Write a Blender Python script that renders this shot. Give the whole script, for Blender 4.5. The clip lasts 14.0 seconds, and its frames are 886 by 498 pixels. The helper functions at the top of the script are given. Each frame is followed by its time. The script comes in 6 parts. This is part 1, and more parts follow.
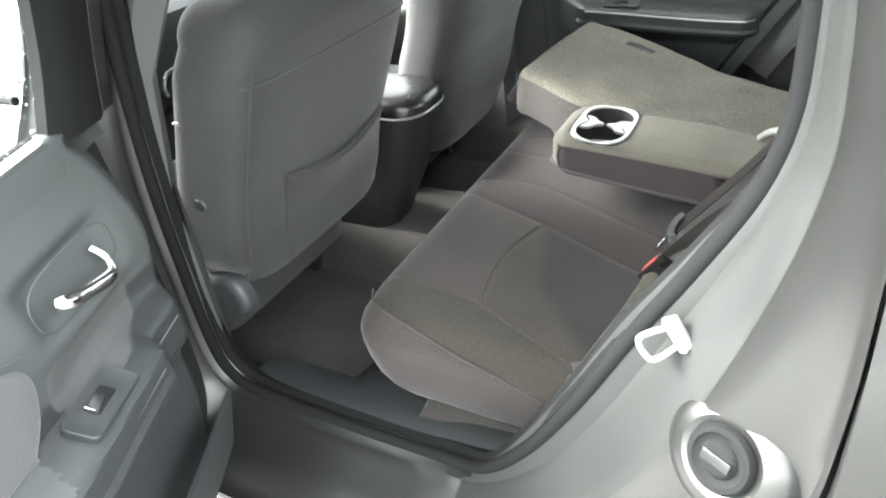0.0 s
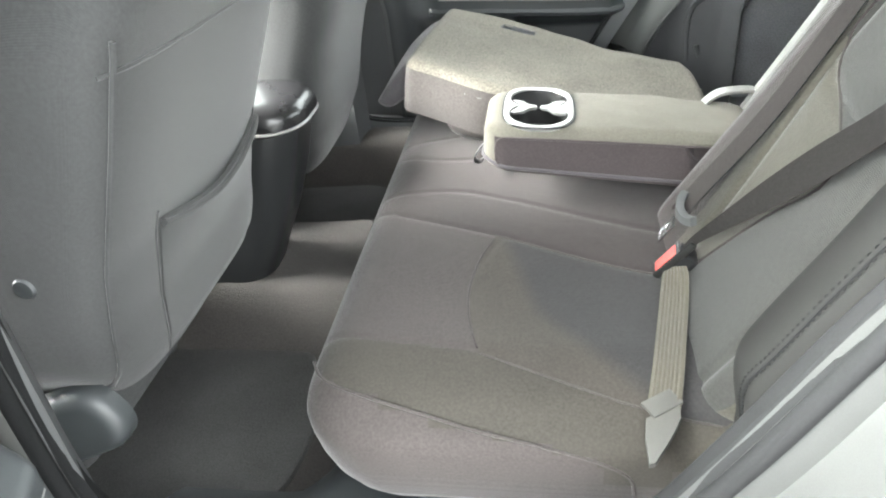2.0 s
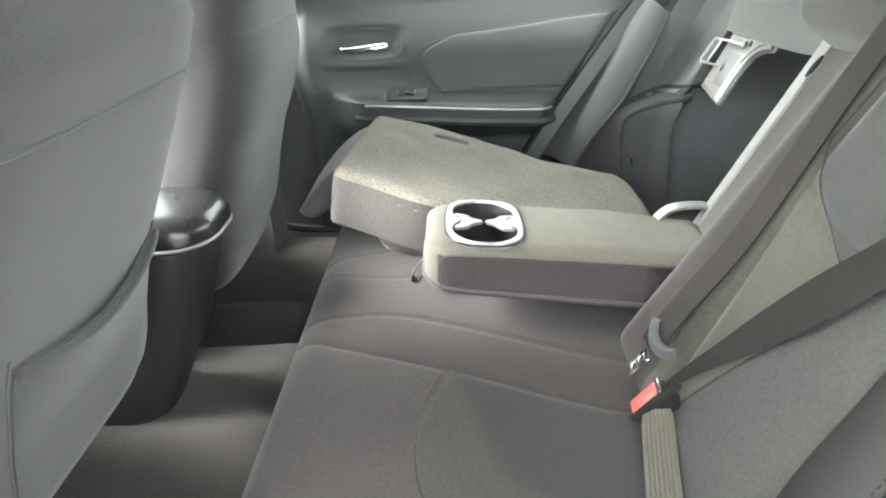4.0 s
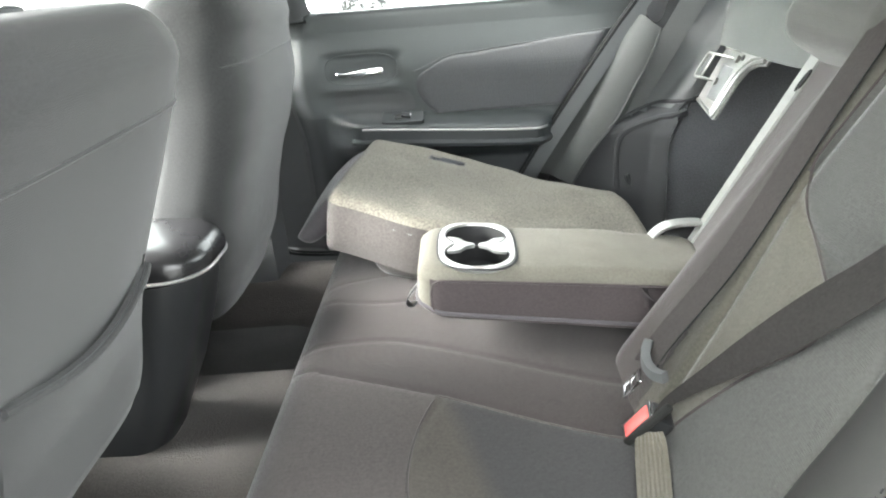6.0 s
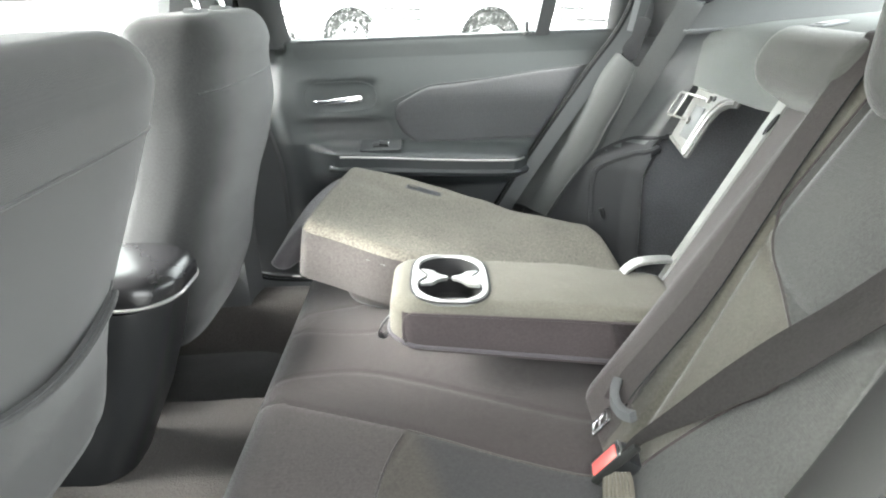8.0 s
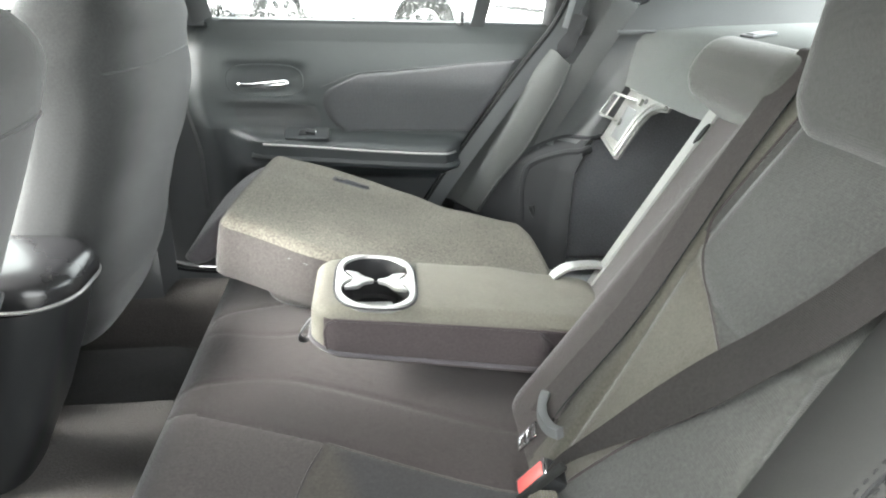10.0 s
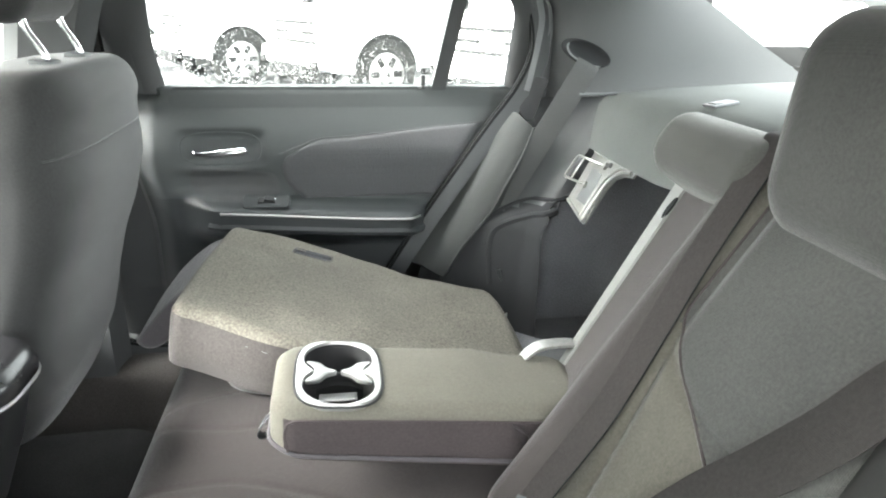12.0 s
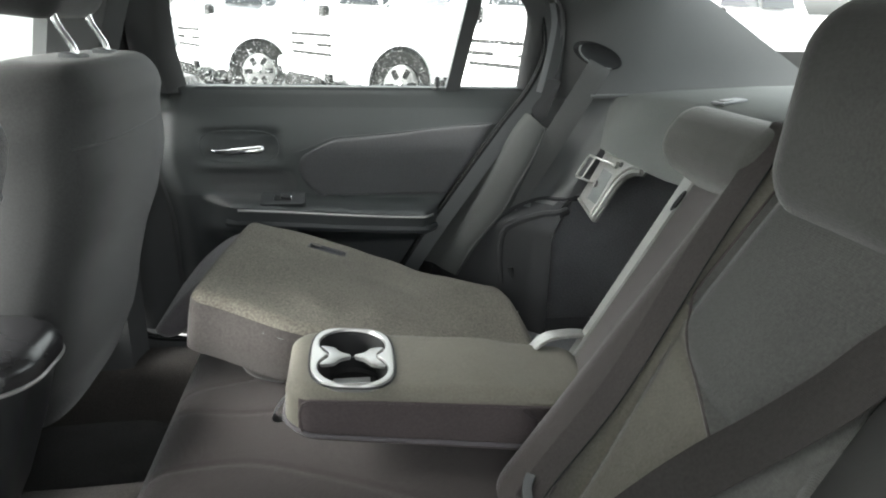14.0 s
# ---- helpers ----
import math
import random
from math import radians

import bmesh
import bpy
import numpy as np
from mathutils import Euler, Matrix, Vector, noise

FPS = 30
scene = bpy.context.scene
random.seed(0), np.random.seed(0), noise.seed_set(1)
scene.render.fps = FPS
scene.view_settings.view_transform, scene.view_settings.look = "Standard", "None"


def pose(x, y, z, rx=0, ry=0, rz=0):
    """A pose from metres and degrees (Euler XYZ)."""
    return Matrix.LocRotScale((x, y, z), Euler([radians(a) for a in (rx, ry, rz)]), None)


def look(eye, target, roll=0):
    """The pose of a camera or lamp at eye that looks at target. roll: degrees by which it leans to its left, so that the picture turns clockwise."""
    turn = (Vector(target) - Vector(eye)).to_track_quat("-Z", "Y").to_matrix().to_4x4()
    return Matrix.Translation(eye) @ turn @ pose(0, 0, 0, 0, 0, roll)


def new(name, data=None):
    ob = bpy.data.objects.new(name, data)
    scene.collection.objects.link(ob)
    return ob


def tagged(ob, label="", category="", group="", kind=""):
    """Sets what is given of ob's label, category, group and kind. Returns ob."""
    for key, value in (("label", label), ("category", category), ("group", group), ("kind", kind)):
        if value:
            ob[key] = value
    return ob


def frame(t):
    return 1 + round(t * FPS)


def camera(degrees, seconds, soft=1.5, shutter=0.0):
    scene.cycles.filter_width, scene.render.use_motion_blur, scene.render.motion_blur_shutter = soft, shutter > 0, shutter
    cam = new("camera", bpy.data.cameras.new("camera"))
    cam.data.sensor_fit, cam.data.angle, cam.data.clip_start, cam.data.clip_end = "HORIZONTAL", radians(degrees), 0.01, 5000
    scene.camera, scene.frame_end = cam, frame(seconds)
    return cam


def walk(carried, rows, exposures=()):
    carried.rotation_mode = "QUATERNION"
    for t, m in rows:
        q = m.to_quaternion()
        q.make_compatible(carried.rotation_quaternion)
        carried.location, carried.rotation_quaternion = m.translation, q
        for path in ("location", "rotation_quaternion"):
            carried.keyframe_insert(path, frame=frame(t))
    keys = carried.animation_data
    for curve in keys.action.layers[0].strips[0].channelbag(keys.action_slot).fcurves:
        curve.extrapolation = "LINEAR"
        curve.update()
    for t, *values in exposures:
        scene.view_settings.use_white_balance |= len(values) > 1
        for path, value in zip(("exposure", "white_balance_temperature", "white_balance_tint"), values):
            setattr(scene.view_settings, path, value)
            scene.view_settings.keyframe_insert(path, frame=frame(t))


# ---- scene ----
cam = camera(66.6, 14.0, 2.0)
PATH = [
    (0, (0.227, -1.295, 1.293), (-0.673, 0.112, 0.192), -8.4),
    (0.5, (0.073, -1.314, 1.275), (-0.865, 0.076, 0.187), -11.3),
    (1, (-0.025, -1.32, 1.243), (-0.658, 0.204, 0.114), -7.1),
    (1.5, (-0.105, -1.218, 1.203), (-0.545, 0.398, 0.109), -6.9),
    (2, (-0.137, -1.134, 1.139), (-0.45, 0.517, 0.054), -6.6),
    (2.5, (-0.155, -1.1, 1.096), (-0.356, 0.586, 0.039), -4.9),
    (3, (-0.168, -1.04, 1.09), (-0.264, 0.709, 0.125), -2.9),
    (3.5, (-0.189, -1.003, 1.097), (-0.257, 0.79, 0.212), -1.9),
    (3.7, (-0.194, -0.993, 1.099), (-0.246, 0.812, 0.24), -2.3),
    (6, (-0.162, -0.986, 1.112), (-0.245, 0.847, 0.318), -4.5),
    (6.5, (-0.153, -0.989, 1.117), (-0.192, 0.85, 0.333), -3.6),
    (7, (-0.156, -0.986, 1.122), (-0.179, 0.862, 0.357), -3.1),
    (9.3, (-0.156, -0.964, 1.132), (-0.117, 0.901, 0.411), -0.1),
    (9.5, (-0.154, -0.951, 1.141), (-0.095, 0.912, 0.417), 0.4),
    (10, (-0.151, -0.931, 1.137), (0.045, 0.899, 0.354), 1.5),
    (10.5, (-0.148, -0.936, 1.135), (0.094, 0.864, 0.298), 1.4),
    (11, (-0.148, -0.935, 1.135), (0.095, 0.86, 0.287), 1.5),
    (11.5, (-0.149, -0.906, 1.154), (0.081, 0.928, 0.39), 3.4),
    (12, (-0.141, -0.865, 1.189), (0.153, 0.991, 0.505), 1.0),
    (12.5, (-0.143, -0.875, 1.19), (0.18, 0.988, 0.536), 1.8),
    (13, (-0.141, -0.876, 1.187), (0.184, 0.987, 0.534), 2.2),
    (13.5, (-0.141, -0.879, 1.187), (0.171, 0.992, 0.553), 2.4),
    (14, (-0.147, -0.9, 1.162), (0.114, 0.975, 0.516), 1.2),
]
EXPOSURES = [(0, 4.78), (0.5, 5.10), (1, 5.24), (1.5, 5.44), (2, 5.44), (3.0, 5.17), (3.5, 5.17), (7, 5.26), (9.5, 5.13), (11, 5.02), (12.0, 4.97), (12.5, 4.45), (13.5, 4.14), (14, 3.79)]
walk(cam, [(t, look(eye, target, roll)) for t, eye, target, roll in PATH], EXPOSURES)

# ---- light: bright overcast day ----
world = bpy.data.worlds.new("overcast_sky")
scene.world = world
world.use_nodes = True
wn, wl = world.node_tree.nodes, world.node_tree.links
sky = wn.new("ShaderNodeTexSky")
sky.sky_type, sky.sun_disc = "NISHITA", False
sky.sun_elevation, sky.sun_rotation = radians(36), radians(263.0)
sky.dust_density, sky.air_density = 6.0, 1.0
soft_sky = wn.new("ShaderNodeHueSaturation")
soft_sky.inputs["Saturation"].default_value = 0.10
wl.new(sky.outputs[0], soft_sky.inputs["Color"])
leafy = wn.new("ShaderNodeMix")
leafy.data_type, leafy.blend_type = "RGBA", "MULTIPLY"
leafy.inputs[0].default_value, leafy.inputs[7].default_value = 1.0, (0.98, 1.0, 0.975, 1)
wl.new(soft_sky.outputs[0], leafy.inputs[6])
wl.new(leafy.outputs[2], wn["Background"].inputs["Color"])
wn["Background"].inputs["Strength"].default_value = 0.15

sun = new("sun", bpy.data.lights.new("sun", "SUN"))
sun.data.energy, sun.data.angle, sun.data.color = 0.27, radians(50), (1.0, 0.97, 0.93)
sun.matrix_world = look((-3.0, -0.37, 2.2), (0, 0, 0))


# ---- materials ----
def material(name, color, rough=0.6, metal=0.0, grain=200.0, vary=0.15, bump=0.15, blotch=3.0, sheen=0.0, coat=0.0, distance=0.001, spread=0.4, broadly=1.0):
    """A surface with fine grain, broad uneven tone and fine relief, in object space."""
    m = bpy.data.materials.new(name)
    m.use_nodes = True
    n, l = m.node_tree.nodes, m.node_tree.links
    b = n["Principled BSDF"]
    co = n.new("ShaderNodeTexCoord")
    fine, broad = n.new("ShaderNodeTexNoise"), n.new("ShaderNodeTexNoise")
    for node, scale, detail in ((fine, grain, 4.0), (broad, blotch, 5.0)):
        node.inputs["Scale"].default_value, node.inputs["Detail"].default_value = scale, detail
        l.new(co.outputs["Object"], node.inputs["Vector"])
    both = n.new("ShaderNodeMath")
    both.operation = "MULTIPLY_ADD"
    l.new(broad.outputs["Fac"], both.inputs[0])
    both.inputs[1].default_value = broadly
    l.new(fine.outputs["Fac"], both.inputs[2])
    ramp = n.new("ShaderNodeMapRange")
    ramp.inputs["From Min"].default_value, ramp.inputs["From Max"].default_value = 0.5 + 0.5 * broadly - spread, 0.5 + 0.5 * broadly + spread
    ramp.inputs["To Min"].default_value, ramp.inputs["To Max"].default_value = 1 - vary, 1 + vary
    l.new(both.outputs[0], ramp.inputs["Value"])
    tint = n.new("ShaderNodeMix")
    tint.data_type, tint.blend_type = "RGBA", "MULTIPLY"
    tint.inputs[0].default_value = 1.0
    tint.inputs[6].default_value = (*color, 1)
    l.new(ramp.outputs[0], tint.inputs[7])
    l.new(tint.outputs[2], b.inputs["Base Color"])
    worn = n.new("ShaderNodeMapRange")
    worn.inputs["To Min"].default_value, worn.inputs["To Max"].default_value = max(0.02, rough - 0.12), min(1, rough + 0.12)
    l.new(broad.outputs["Fac"], worn.inputs["Value"])
    l.new(worn.outputs[0], b.inputs["Roughness"])
    b.inputs["Metallic"].default_value = metal
    b.inputs["Specular IOR Level"].default_value = 0.15 if rough > 0.8 else 0.5
    b.inputs["Sheen Weight"].default_value, b.inputs["Sheen Roughness"].default_value = sheen, 0.4
    b.inputs["Coat Weight"].default_value = coat
    if bump:
        relief = n.new("ShaderNodeBump")
        relief.inputs["Strength"].default_value, relief.inputs["Distance"].default_value = bump, distance
        l.new(fine.outputs["Fac"], relief.inputs["Height"])
        l.new(relief.outputs[0], b.inputs["Normal"])
    return m


def woven(name, color, across=420.0, rough=0.85, stretch=(1, 1, 1), vary=0.34, sheen=0.25, relief_by=0.0006, broadly=1.0):
    """Woven cloth: a fine weave of two crossing waves over uneven tone."""
    m = material(name, color, rough, 0, 280, vary, 0.0, 4.0, sheen, broadly=broadly)
    n, l = m.node_tree.nodes, m.node_tree.links
    co = n["Texture Coordinate"]
    size = n.new("ShaderNodeMapping")
    size.inputs["Scale"].default_value = stretch
    l.new(co.outputs["Object"], size.inputs["Vector"])
    made = []
    for axis in ("X", "Y"):
        w = n.new("ShaderNodeTexWave")
        w.bands_direction = axis
        w.inputs["Scale"].default_value, w.inputs["Distortion"].default_value = across, 1.5
        l.new(size.outputs[0], w.inputs["Vector"])
        made.append(w)
    add = n.new("ShaderNodeMath")
    l.new(made[0].outputs["Fac"], add.inputs[0])
    l.new(made[1].outputs["Fac"], add.inputs[1])
    relief = n.new("ShaderNodeBump")
    relief.inputs["Strength"].default_value, relief.inputs["Distance"].default_value = 0.25 if relief_by < 0.001 else 0.6, relief_by
    l.new(add.outputs[0], relief.inputs["Height"])
    l.new(relief.outputs[0], n["Principled BSDF"].inputs["Normal"])
    return m


def two_tone_cloth(name, color, rubbed, sides, soft=0.014):
    """Woven cloth that fades to a second colour, rubbed, beyond the given lines: ((point, direction), ...) in its
    plane.
    """
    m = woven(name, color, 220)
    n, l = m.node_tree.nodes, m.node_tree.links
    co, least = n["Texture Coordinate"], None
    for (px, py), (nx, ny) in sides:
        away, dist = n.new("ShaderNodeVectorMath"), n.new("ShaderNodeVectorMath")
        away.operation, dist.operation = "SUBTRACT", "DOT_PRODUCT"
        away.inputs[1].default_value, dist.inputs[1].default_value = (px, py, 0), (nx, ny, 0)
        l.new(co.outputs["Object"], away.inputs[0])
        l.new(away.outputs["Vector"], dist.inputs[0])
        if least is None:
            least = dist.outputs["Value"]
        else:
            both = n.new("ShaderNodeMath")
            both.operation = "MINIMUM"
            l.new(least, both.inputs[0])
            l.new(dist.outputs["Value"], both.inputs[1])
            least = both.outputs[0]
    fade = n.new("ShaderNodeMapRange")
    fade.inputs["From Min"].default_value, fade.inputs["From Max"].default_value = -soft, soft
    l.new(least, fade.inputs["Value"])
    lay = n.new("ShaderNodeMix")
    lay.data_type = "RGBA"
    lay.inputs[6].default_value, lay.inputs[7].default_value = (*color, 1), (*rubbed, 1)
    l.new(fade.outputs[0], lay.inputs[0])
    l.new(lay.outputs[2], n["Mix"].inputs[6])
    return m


def glass(name, tint=(0.9, 0.94, 0.93), ior=1.45):
    m = bpy.data.materials.new(name)
    m.use_nodes = True
    n, l = m.node_tree.nodes, m.node_tree.links
    n.remove(n["Principled BSDF"])
    clear, shine, mix, face, curve, fres = (n.new("ShaderNode" + k) for k in ("BsdfTransparent", "BsdfGlossy", "MixShader", "LayerWeight", "Math", "Math"))
    clear.inputs["Color"].default_value = (*tint, 1)
    shine.inputs["Roughness"].default_value = 0.03
    face.inputs["Blend"].default_value = 0.5
    curve.operation, fres.operation = "POWER", "MULTIPLY_ADD"
    curve.inputs[1].default_value = 5.0
    base = ((ior - 1) / (ior + 1)) ** 2 * 2
    fres.inputs[1].default_value, fres.inputs[2].default_value = 1 - base, base
    l.new(face.outputs["Facing"], curve.inputs[0])
    l.new(curve.outputs[0], fres.inputs[0])
    l.new(fres.outputs[0], mix.inputs[0])
    l.new(clear.outputs[0], mix.inputs[1])
    l.new(shine.outputs[0], mix.inputs[2])
    l.new(mix.outputs[0], n["Material Output"].inputs["Surface"])
    return m


FOLD_HEAD = woven("folded_headrest_cloth", (0.090, 0.084, 0.090), 330, vary=0.15)
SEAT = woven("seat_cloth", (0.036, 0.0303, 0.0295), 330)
SEAT_INSERT = woven("insert_cloth", (0.0455, 0.0460, 0.0435), 220)
# same seat cloth, paler for the rear window's light on the centre headrest
LIT_HEAD_CLOTH = woven("headrest_cloth", (0.058, 0.058, 0.054), 330, vary=0.2)
CUSHION_INSERT = two_tone_cloth("cushion_insert_cloth", (0.052, 0.0465, 0.0405), (0.0335, 0.0325, 0.0330), (((-0.206, -0.224), (0.958, 0.288)), ((-0.154, -0.397), (0.743, 0.669))))
OLIVE_CLOTH = woven("cushion_border_cloth", (0.047, 0.0430, 0.0370), 220)
MAUVE_CLOTH = woven("cushion_front_cloth", (0.056, 0.0490, 0.0470), 220)
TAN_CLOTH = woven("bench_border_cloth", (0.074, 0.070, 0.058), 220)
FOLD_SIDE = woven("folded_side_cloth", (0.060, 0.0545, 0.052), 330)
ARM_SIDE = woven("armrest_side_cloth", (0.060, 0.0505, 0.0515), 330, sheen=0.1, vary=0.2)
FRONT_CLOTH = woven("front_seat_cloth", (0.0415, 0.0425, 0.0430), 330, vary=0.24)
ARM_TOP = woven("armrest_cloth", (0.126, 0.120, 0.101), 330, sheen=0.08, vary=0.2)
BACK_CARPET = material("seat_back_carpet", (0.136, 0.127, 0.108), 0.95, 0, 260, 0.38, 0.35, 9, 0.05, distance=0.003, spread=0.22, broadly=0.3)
TUNNEL_CARPET = material("tunnel_carpet", (0.056, 0.052, 0.049), 0.95, 0, 300, 0.4, 0.7, 4, 0.2, distance=0.002)
MAT_RUBBER = material("mat_carpet", (0.066, 0.066, 0.064), 0.95, 0, 350, 0.4, 0.6, 6, 0.1, distance=0.002)
TRUNK_FELT = material("trunk_felt", (0.15, 0.154, 0.162), 0.95, 0, 300, 0.4, 0.5, 5)
# one vinyl in two tones: far bolster's light, near bolster's shade
LIT_VINYL = material("lit_bolster_vinyl", (0.060, 0.063, 0.062), 0.82, 0, 500, 0.10, 0.2, 6, distance=0.0004)
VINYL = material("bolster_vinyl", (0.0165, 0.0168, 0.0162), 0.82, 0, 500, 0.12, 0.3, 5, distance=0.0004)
DOOR_PLASTIC = material("door_plastic", (0.062, 0.069, 0.070), 0.66, 0, 700, 0.12, 0.3, 4, distance=0.0004)
DOOR_DARK = material("door_lower_plastic", (0.034, 0.038, 0.040), 0.45, 0, 700, 0.12, 0.3, 4, distance=0.0004)
DOOR_CLOTH = woven("door_cloth", (0.098, 0.099, 0.104), 300, vary=0.12)
PILLAR = material("rear_pillar_plastic", (0.088, 0.091, 0.093), 0.7, 0, 700, 0.12, 0.3, 4, distance=0.0004)
WHEELHOUSE = material("wheel_house_plastic", (0.032, 0.033, 0.035), 0.9, 0, 700, 0.15, 0.3, 4, distance=0.0004)
QUARTER = material("quarter_trim_plastic", (0.070, 0.073, 0.075), 0.72, 0, 700, 0.12, 0.3, 4, distance=0.0004)
WELL = material("cup_well_plastic", (0.012, 0.012, 0.013), 0.55, 0, 600, 0.15, 0.1, 5, distance=0.0003)
TRIM_PLASTIC = material("pillar_plastic", (0.13, 0.137, 0.14), 0.6, 0, 700, 0.12, 0.3, 4, distance=0.0004)
SHELF_CLOTH = material("parcel_shelf_cloth", (0.105, 0.110, 0.107), 0.9, 0, 500, 0.2, 0.4, 4)
BLACK_PLASTIC = material("black_plastic", (0.018, 0.019, 0.02), 0.35, 0, 600, 0.15, 0.2, 5, distance=0.0003)
CONSOLE_LID = material("console_vinyl", (0.012, 0.012, 0.013), 0.28, 0, 500, 0.15, 0.25, 6, distance=0.0003)
CHROME = material("chrome", (0.85, 0.86, 0.87), 0.12, 1.0, 300, 0.04, 0.0, 8)
SATIN = material("satin_silver", (0.40, 0.40, 0.39), 0.40, 0.75, 500, 0.05, 0.05, 8)
STEEL = material("bare_steel", (0.30, 0.302, 0.29), 0.36, 0.6, 150, 0.2, 0.1, 12)
FRAME_PAINT = material("primed_steel", (0.16, 0.162, 0.154), 0.55, 0.2, 900, 0.12, 0.2, 10)
RUBBER = material("rubber_seal", (0.011, 0.0115, 0.012), 0.9, 0, 400, 0.2, 0.15, 8)
PAINT = material("silver_grey_paint", (0.094, 0.096, 0.094), 0.32, 0.88, 1500, 0.08, 0.05, 3, coat=0.05, distance=0.0002)
# body paint darkened to carry the shade of the jamb channel
JAMB_PAINT = material("shaded_jamb_paint", (0.030, 0.032, 0.031), 0.6, 0.3, 900, 0.2, 0.05, 12, distance=0.0002)
# one webbing in four tones: each belt's light or shade in its colour
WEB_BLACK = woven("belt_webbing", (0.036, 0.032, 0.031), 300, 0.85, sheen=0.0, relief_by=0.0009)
WEB_SHADED = woven("outboard_belt_webbing", (0.018, 0.0165, 0.016), 300, 0.85, sheen=0.0, relief_by=0.0009)
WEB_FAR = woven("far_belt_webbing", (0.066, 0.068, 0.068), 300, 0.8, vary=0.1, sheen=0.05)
WEB_LIT = woven("lap_belt_webbing", (0.088, 0.081, 0.066), 300, 0.85, vary=0.18)
ANCHOR = material("anchor_plastic", (0.080, 0.079, 0.074), 0.5, 0, 500, 0.1, 0.2, 10)
RED = material("red_button", (0.70, 0.11, 0.10), 0.35, 0, 300, 0.08, 0.05, 20)
WHITE_PLASTIC = material("zinc_plated_striker", (0.62, 0.615, 0.60), 0.35, 0.6, 300, 0.1, 0.05, 30)
ASPHALT = material("wet_asphalt", (0.11, 0.11, 0.108), 0.6, 0, 60, 0.5, 0.6, 0.6, distance=0.01)
GLASS = glass("window_glass")
TINTED = glass("front_glass", (0.62, 0.66, 0.64), 1.8)
WHITE_PAINT = material("white_car_paint", (0.8, 0.8, 0.8), 0.3, 0, 400, 0.04, 0.0, 1, coat=0.8)
GREY_PAINT = material("grey_car_paint", (0.28, 0.29, 0.3), 0.3, 0.2, 400, 0.06, 0.0, 1, coat=0.8)
TRUCK_TRIM = material("dusty_grey_trim", (0.022, 0.022, 0.022), 0.92, 0, 60, 0.3, 0.2, 4)
# near-black for flat plates that stand in for shade inside openings
VOID = material("opening_shade_black", (0.008, 0.008, 0.008), 0.95, 0, 60, 0.3, 0.0, 4)
TYRE = material("tyre_rubber", (0.022, 0.022, 0.0215), 0.9, 0, 60, 0.3, 0.3, 6)
DARK_GLASS = material("dark_glass", (0.02, 0.022, 0.024), 0.08, 0, 20, 0.1, 0.0, 2)
HEADLINER = material("headliner_cloth", (0.60, 0.60, 0.57), 0.95, 0, 500, 0.1, 0.3, 3)


# ---- building helpers ----
def mesh_ob(name, verts, faces, mat, parent=None, label="", smooth=True, mats=None, pick=None):
    me = bpy.data.meshes.new(name)
    me.from_pydata([tuple(v) for v in verts], [], [tuple(f) for f in faces])
    me.validate()
    bm = bmesh.new()
    bm.from_mesh(me)
    bmesh.ops.recalc_face_normals(bm, faces=bm.faces)
    bm.to_mesh(me)
    bm.free()
    for m in mats or [mat]:
        me.materials.append(m)
    if smooth:
        me.polygons.foreach_set("use_smooth", [True] * len(me.polygons))
        me.set_sharp_from_angle(angle=radians(38))
    ob = new(name, me)
    if parent is not None:
        ob.parent = parent
    if label:
        tagged(ob, label)
    return ob


def part(name, bm, mat, parent=None, label="", smooth=True):
    me = bpy.data.meshes.new(name)
    bm.to_mesh(me)
    bm.free()
    me.materials.append(mat)
    if smooth:
        me.polygons.foreach_set("use_smooth", [True] * len(me.polygons))
        me.set_sharp_from_angle(angle=radians(38))
    ob = new(name, me)
    if parent is not None:
        ob.parent = parent
    if label:
        tagged(ob, label)
    return ob


def thing(name, at, label, category, group="", kind=""):
    ob = new(name)
    ob.empty_display_size = 0.05
    ob.matrix_world = at if isinstance(at, Matrix) else Matrix.Translation(at)
    return tagged(ob, label, category, group, kind)


def box(size, bevel=0.004, at=None, segments=2):
    bm = bmesh.new()
    bmesh.ops.create_cube(bm, size=1.0)
    bmesh.ops.scale(bm, vec=size, verts=bm.verts)
    if bevel:
        bmesh.ops.bevel(bm, geom=bm.edges[:], offset=bevel, segments=segments, affect="EDGES", profile=0.5)
    if at is not None:
        bm.transform(at if isinstance(at, Matrix) else Matrix.Translation(at))
    return bm


def drum(radius, depth, at=None, sides=24, bevel=0.002, radius2=None):
    bm = bmesh.new()
    bmesh.ops.create_cone(bm, cap_ends=True, segments=sides, radius1=radius, radius2=radius if radius2 is None else radius2, depth=depth)
    if bevel:
        bmesh.ops.bevel(bm, geom=[e for e in bm.edges if len(e.link_faces) == 2 and e.calc_face_angle() > 0.8], offset=bevel, segments=2, affect="EDGES", profile=0.5)
    if at is not None:
        bm.transform(at)
    return bm


def spline(points, steps=8, closed=False):
    """Points on a smooth line through the given ones."""
    pts = [Vector(p) for p in points]
    n, out = len(pts), []
    for i in range(n if closed else n - 1):
        a, b, c, d = (pts[k % n] if closed else pts[max(0, min(n - 1, k))] for k in (i - 1, i, i + 1, i + 2))
        for s in range(steps):
            t = s / steps
            out.append(0.5 * ((2 * b) + (c - a) * t + (2 * a - 5 * b + 4 * c - d) * t * t + (3 * b - a - 3 * c + d) * t ** 3))
    if not closed:
        out.append(pts[-1])
    return out


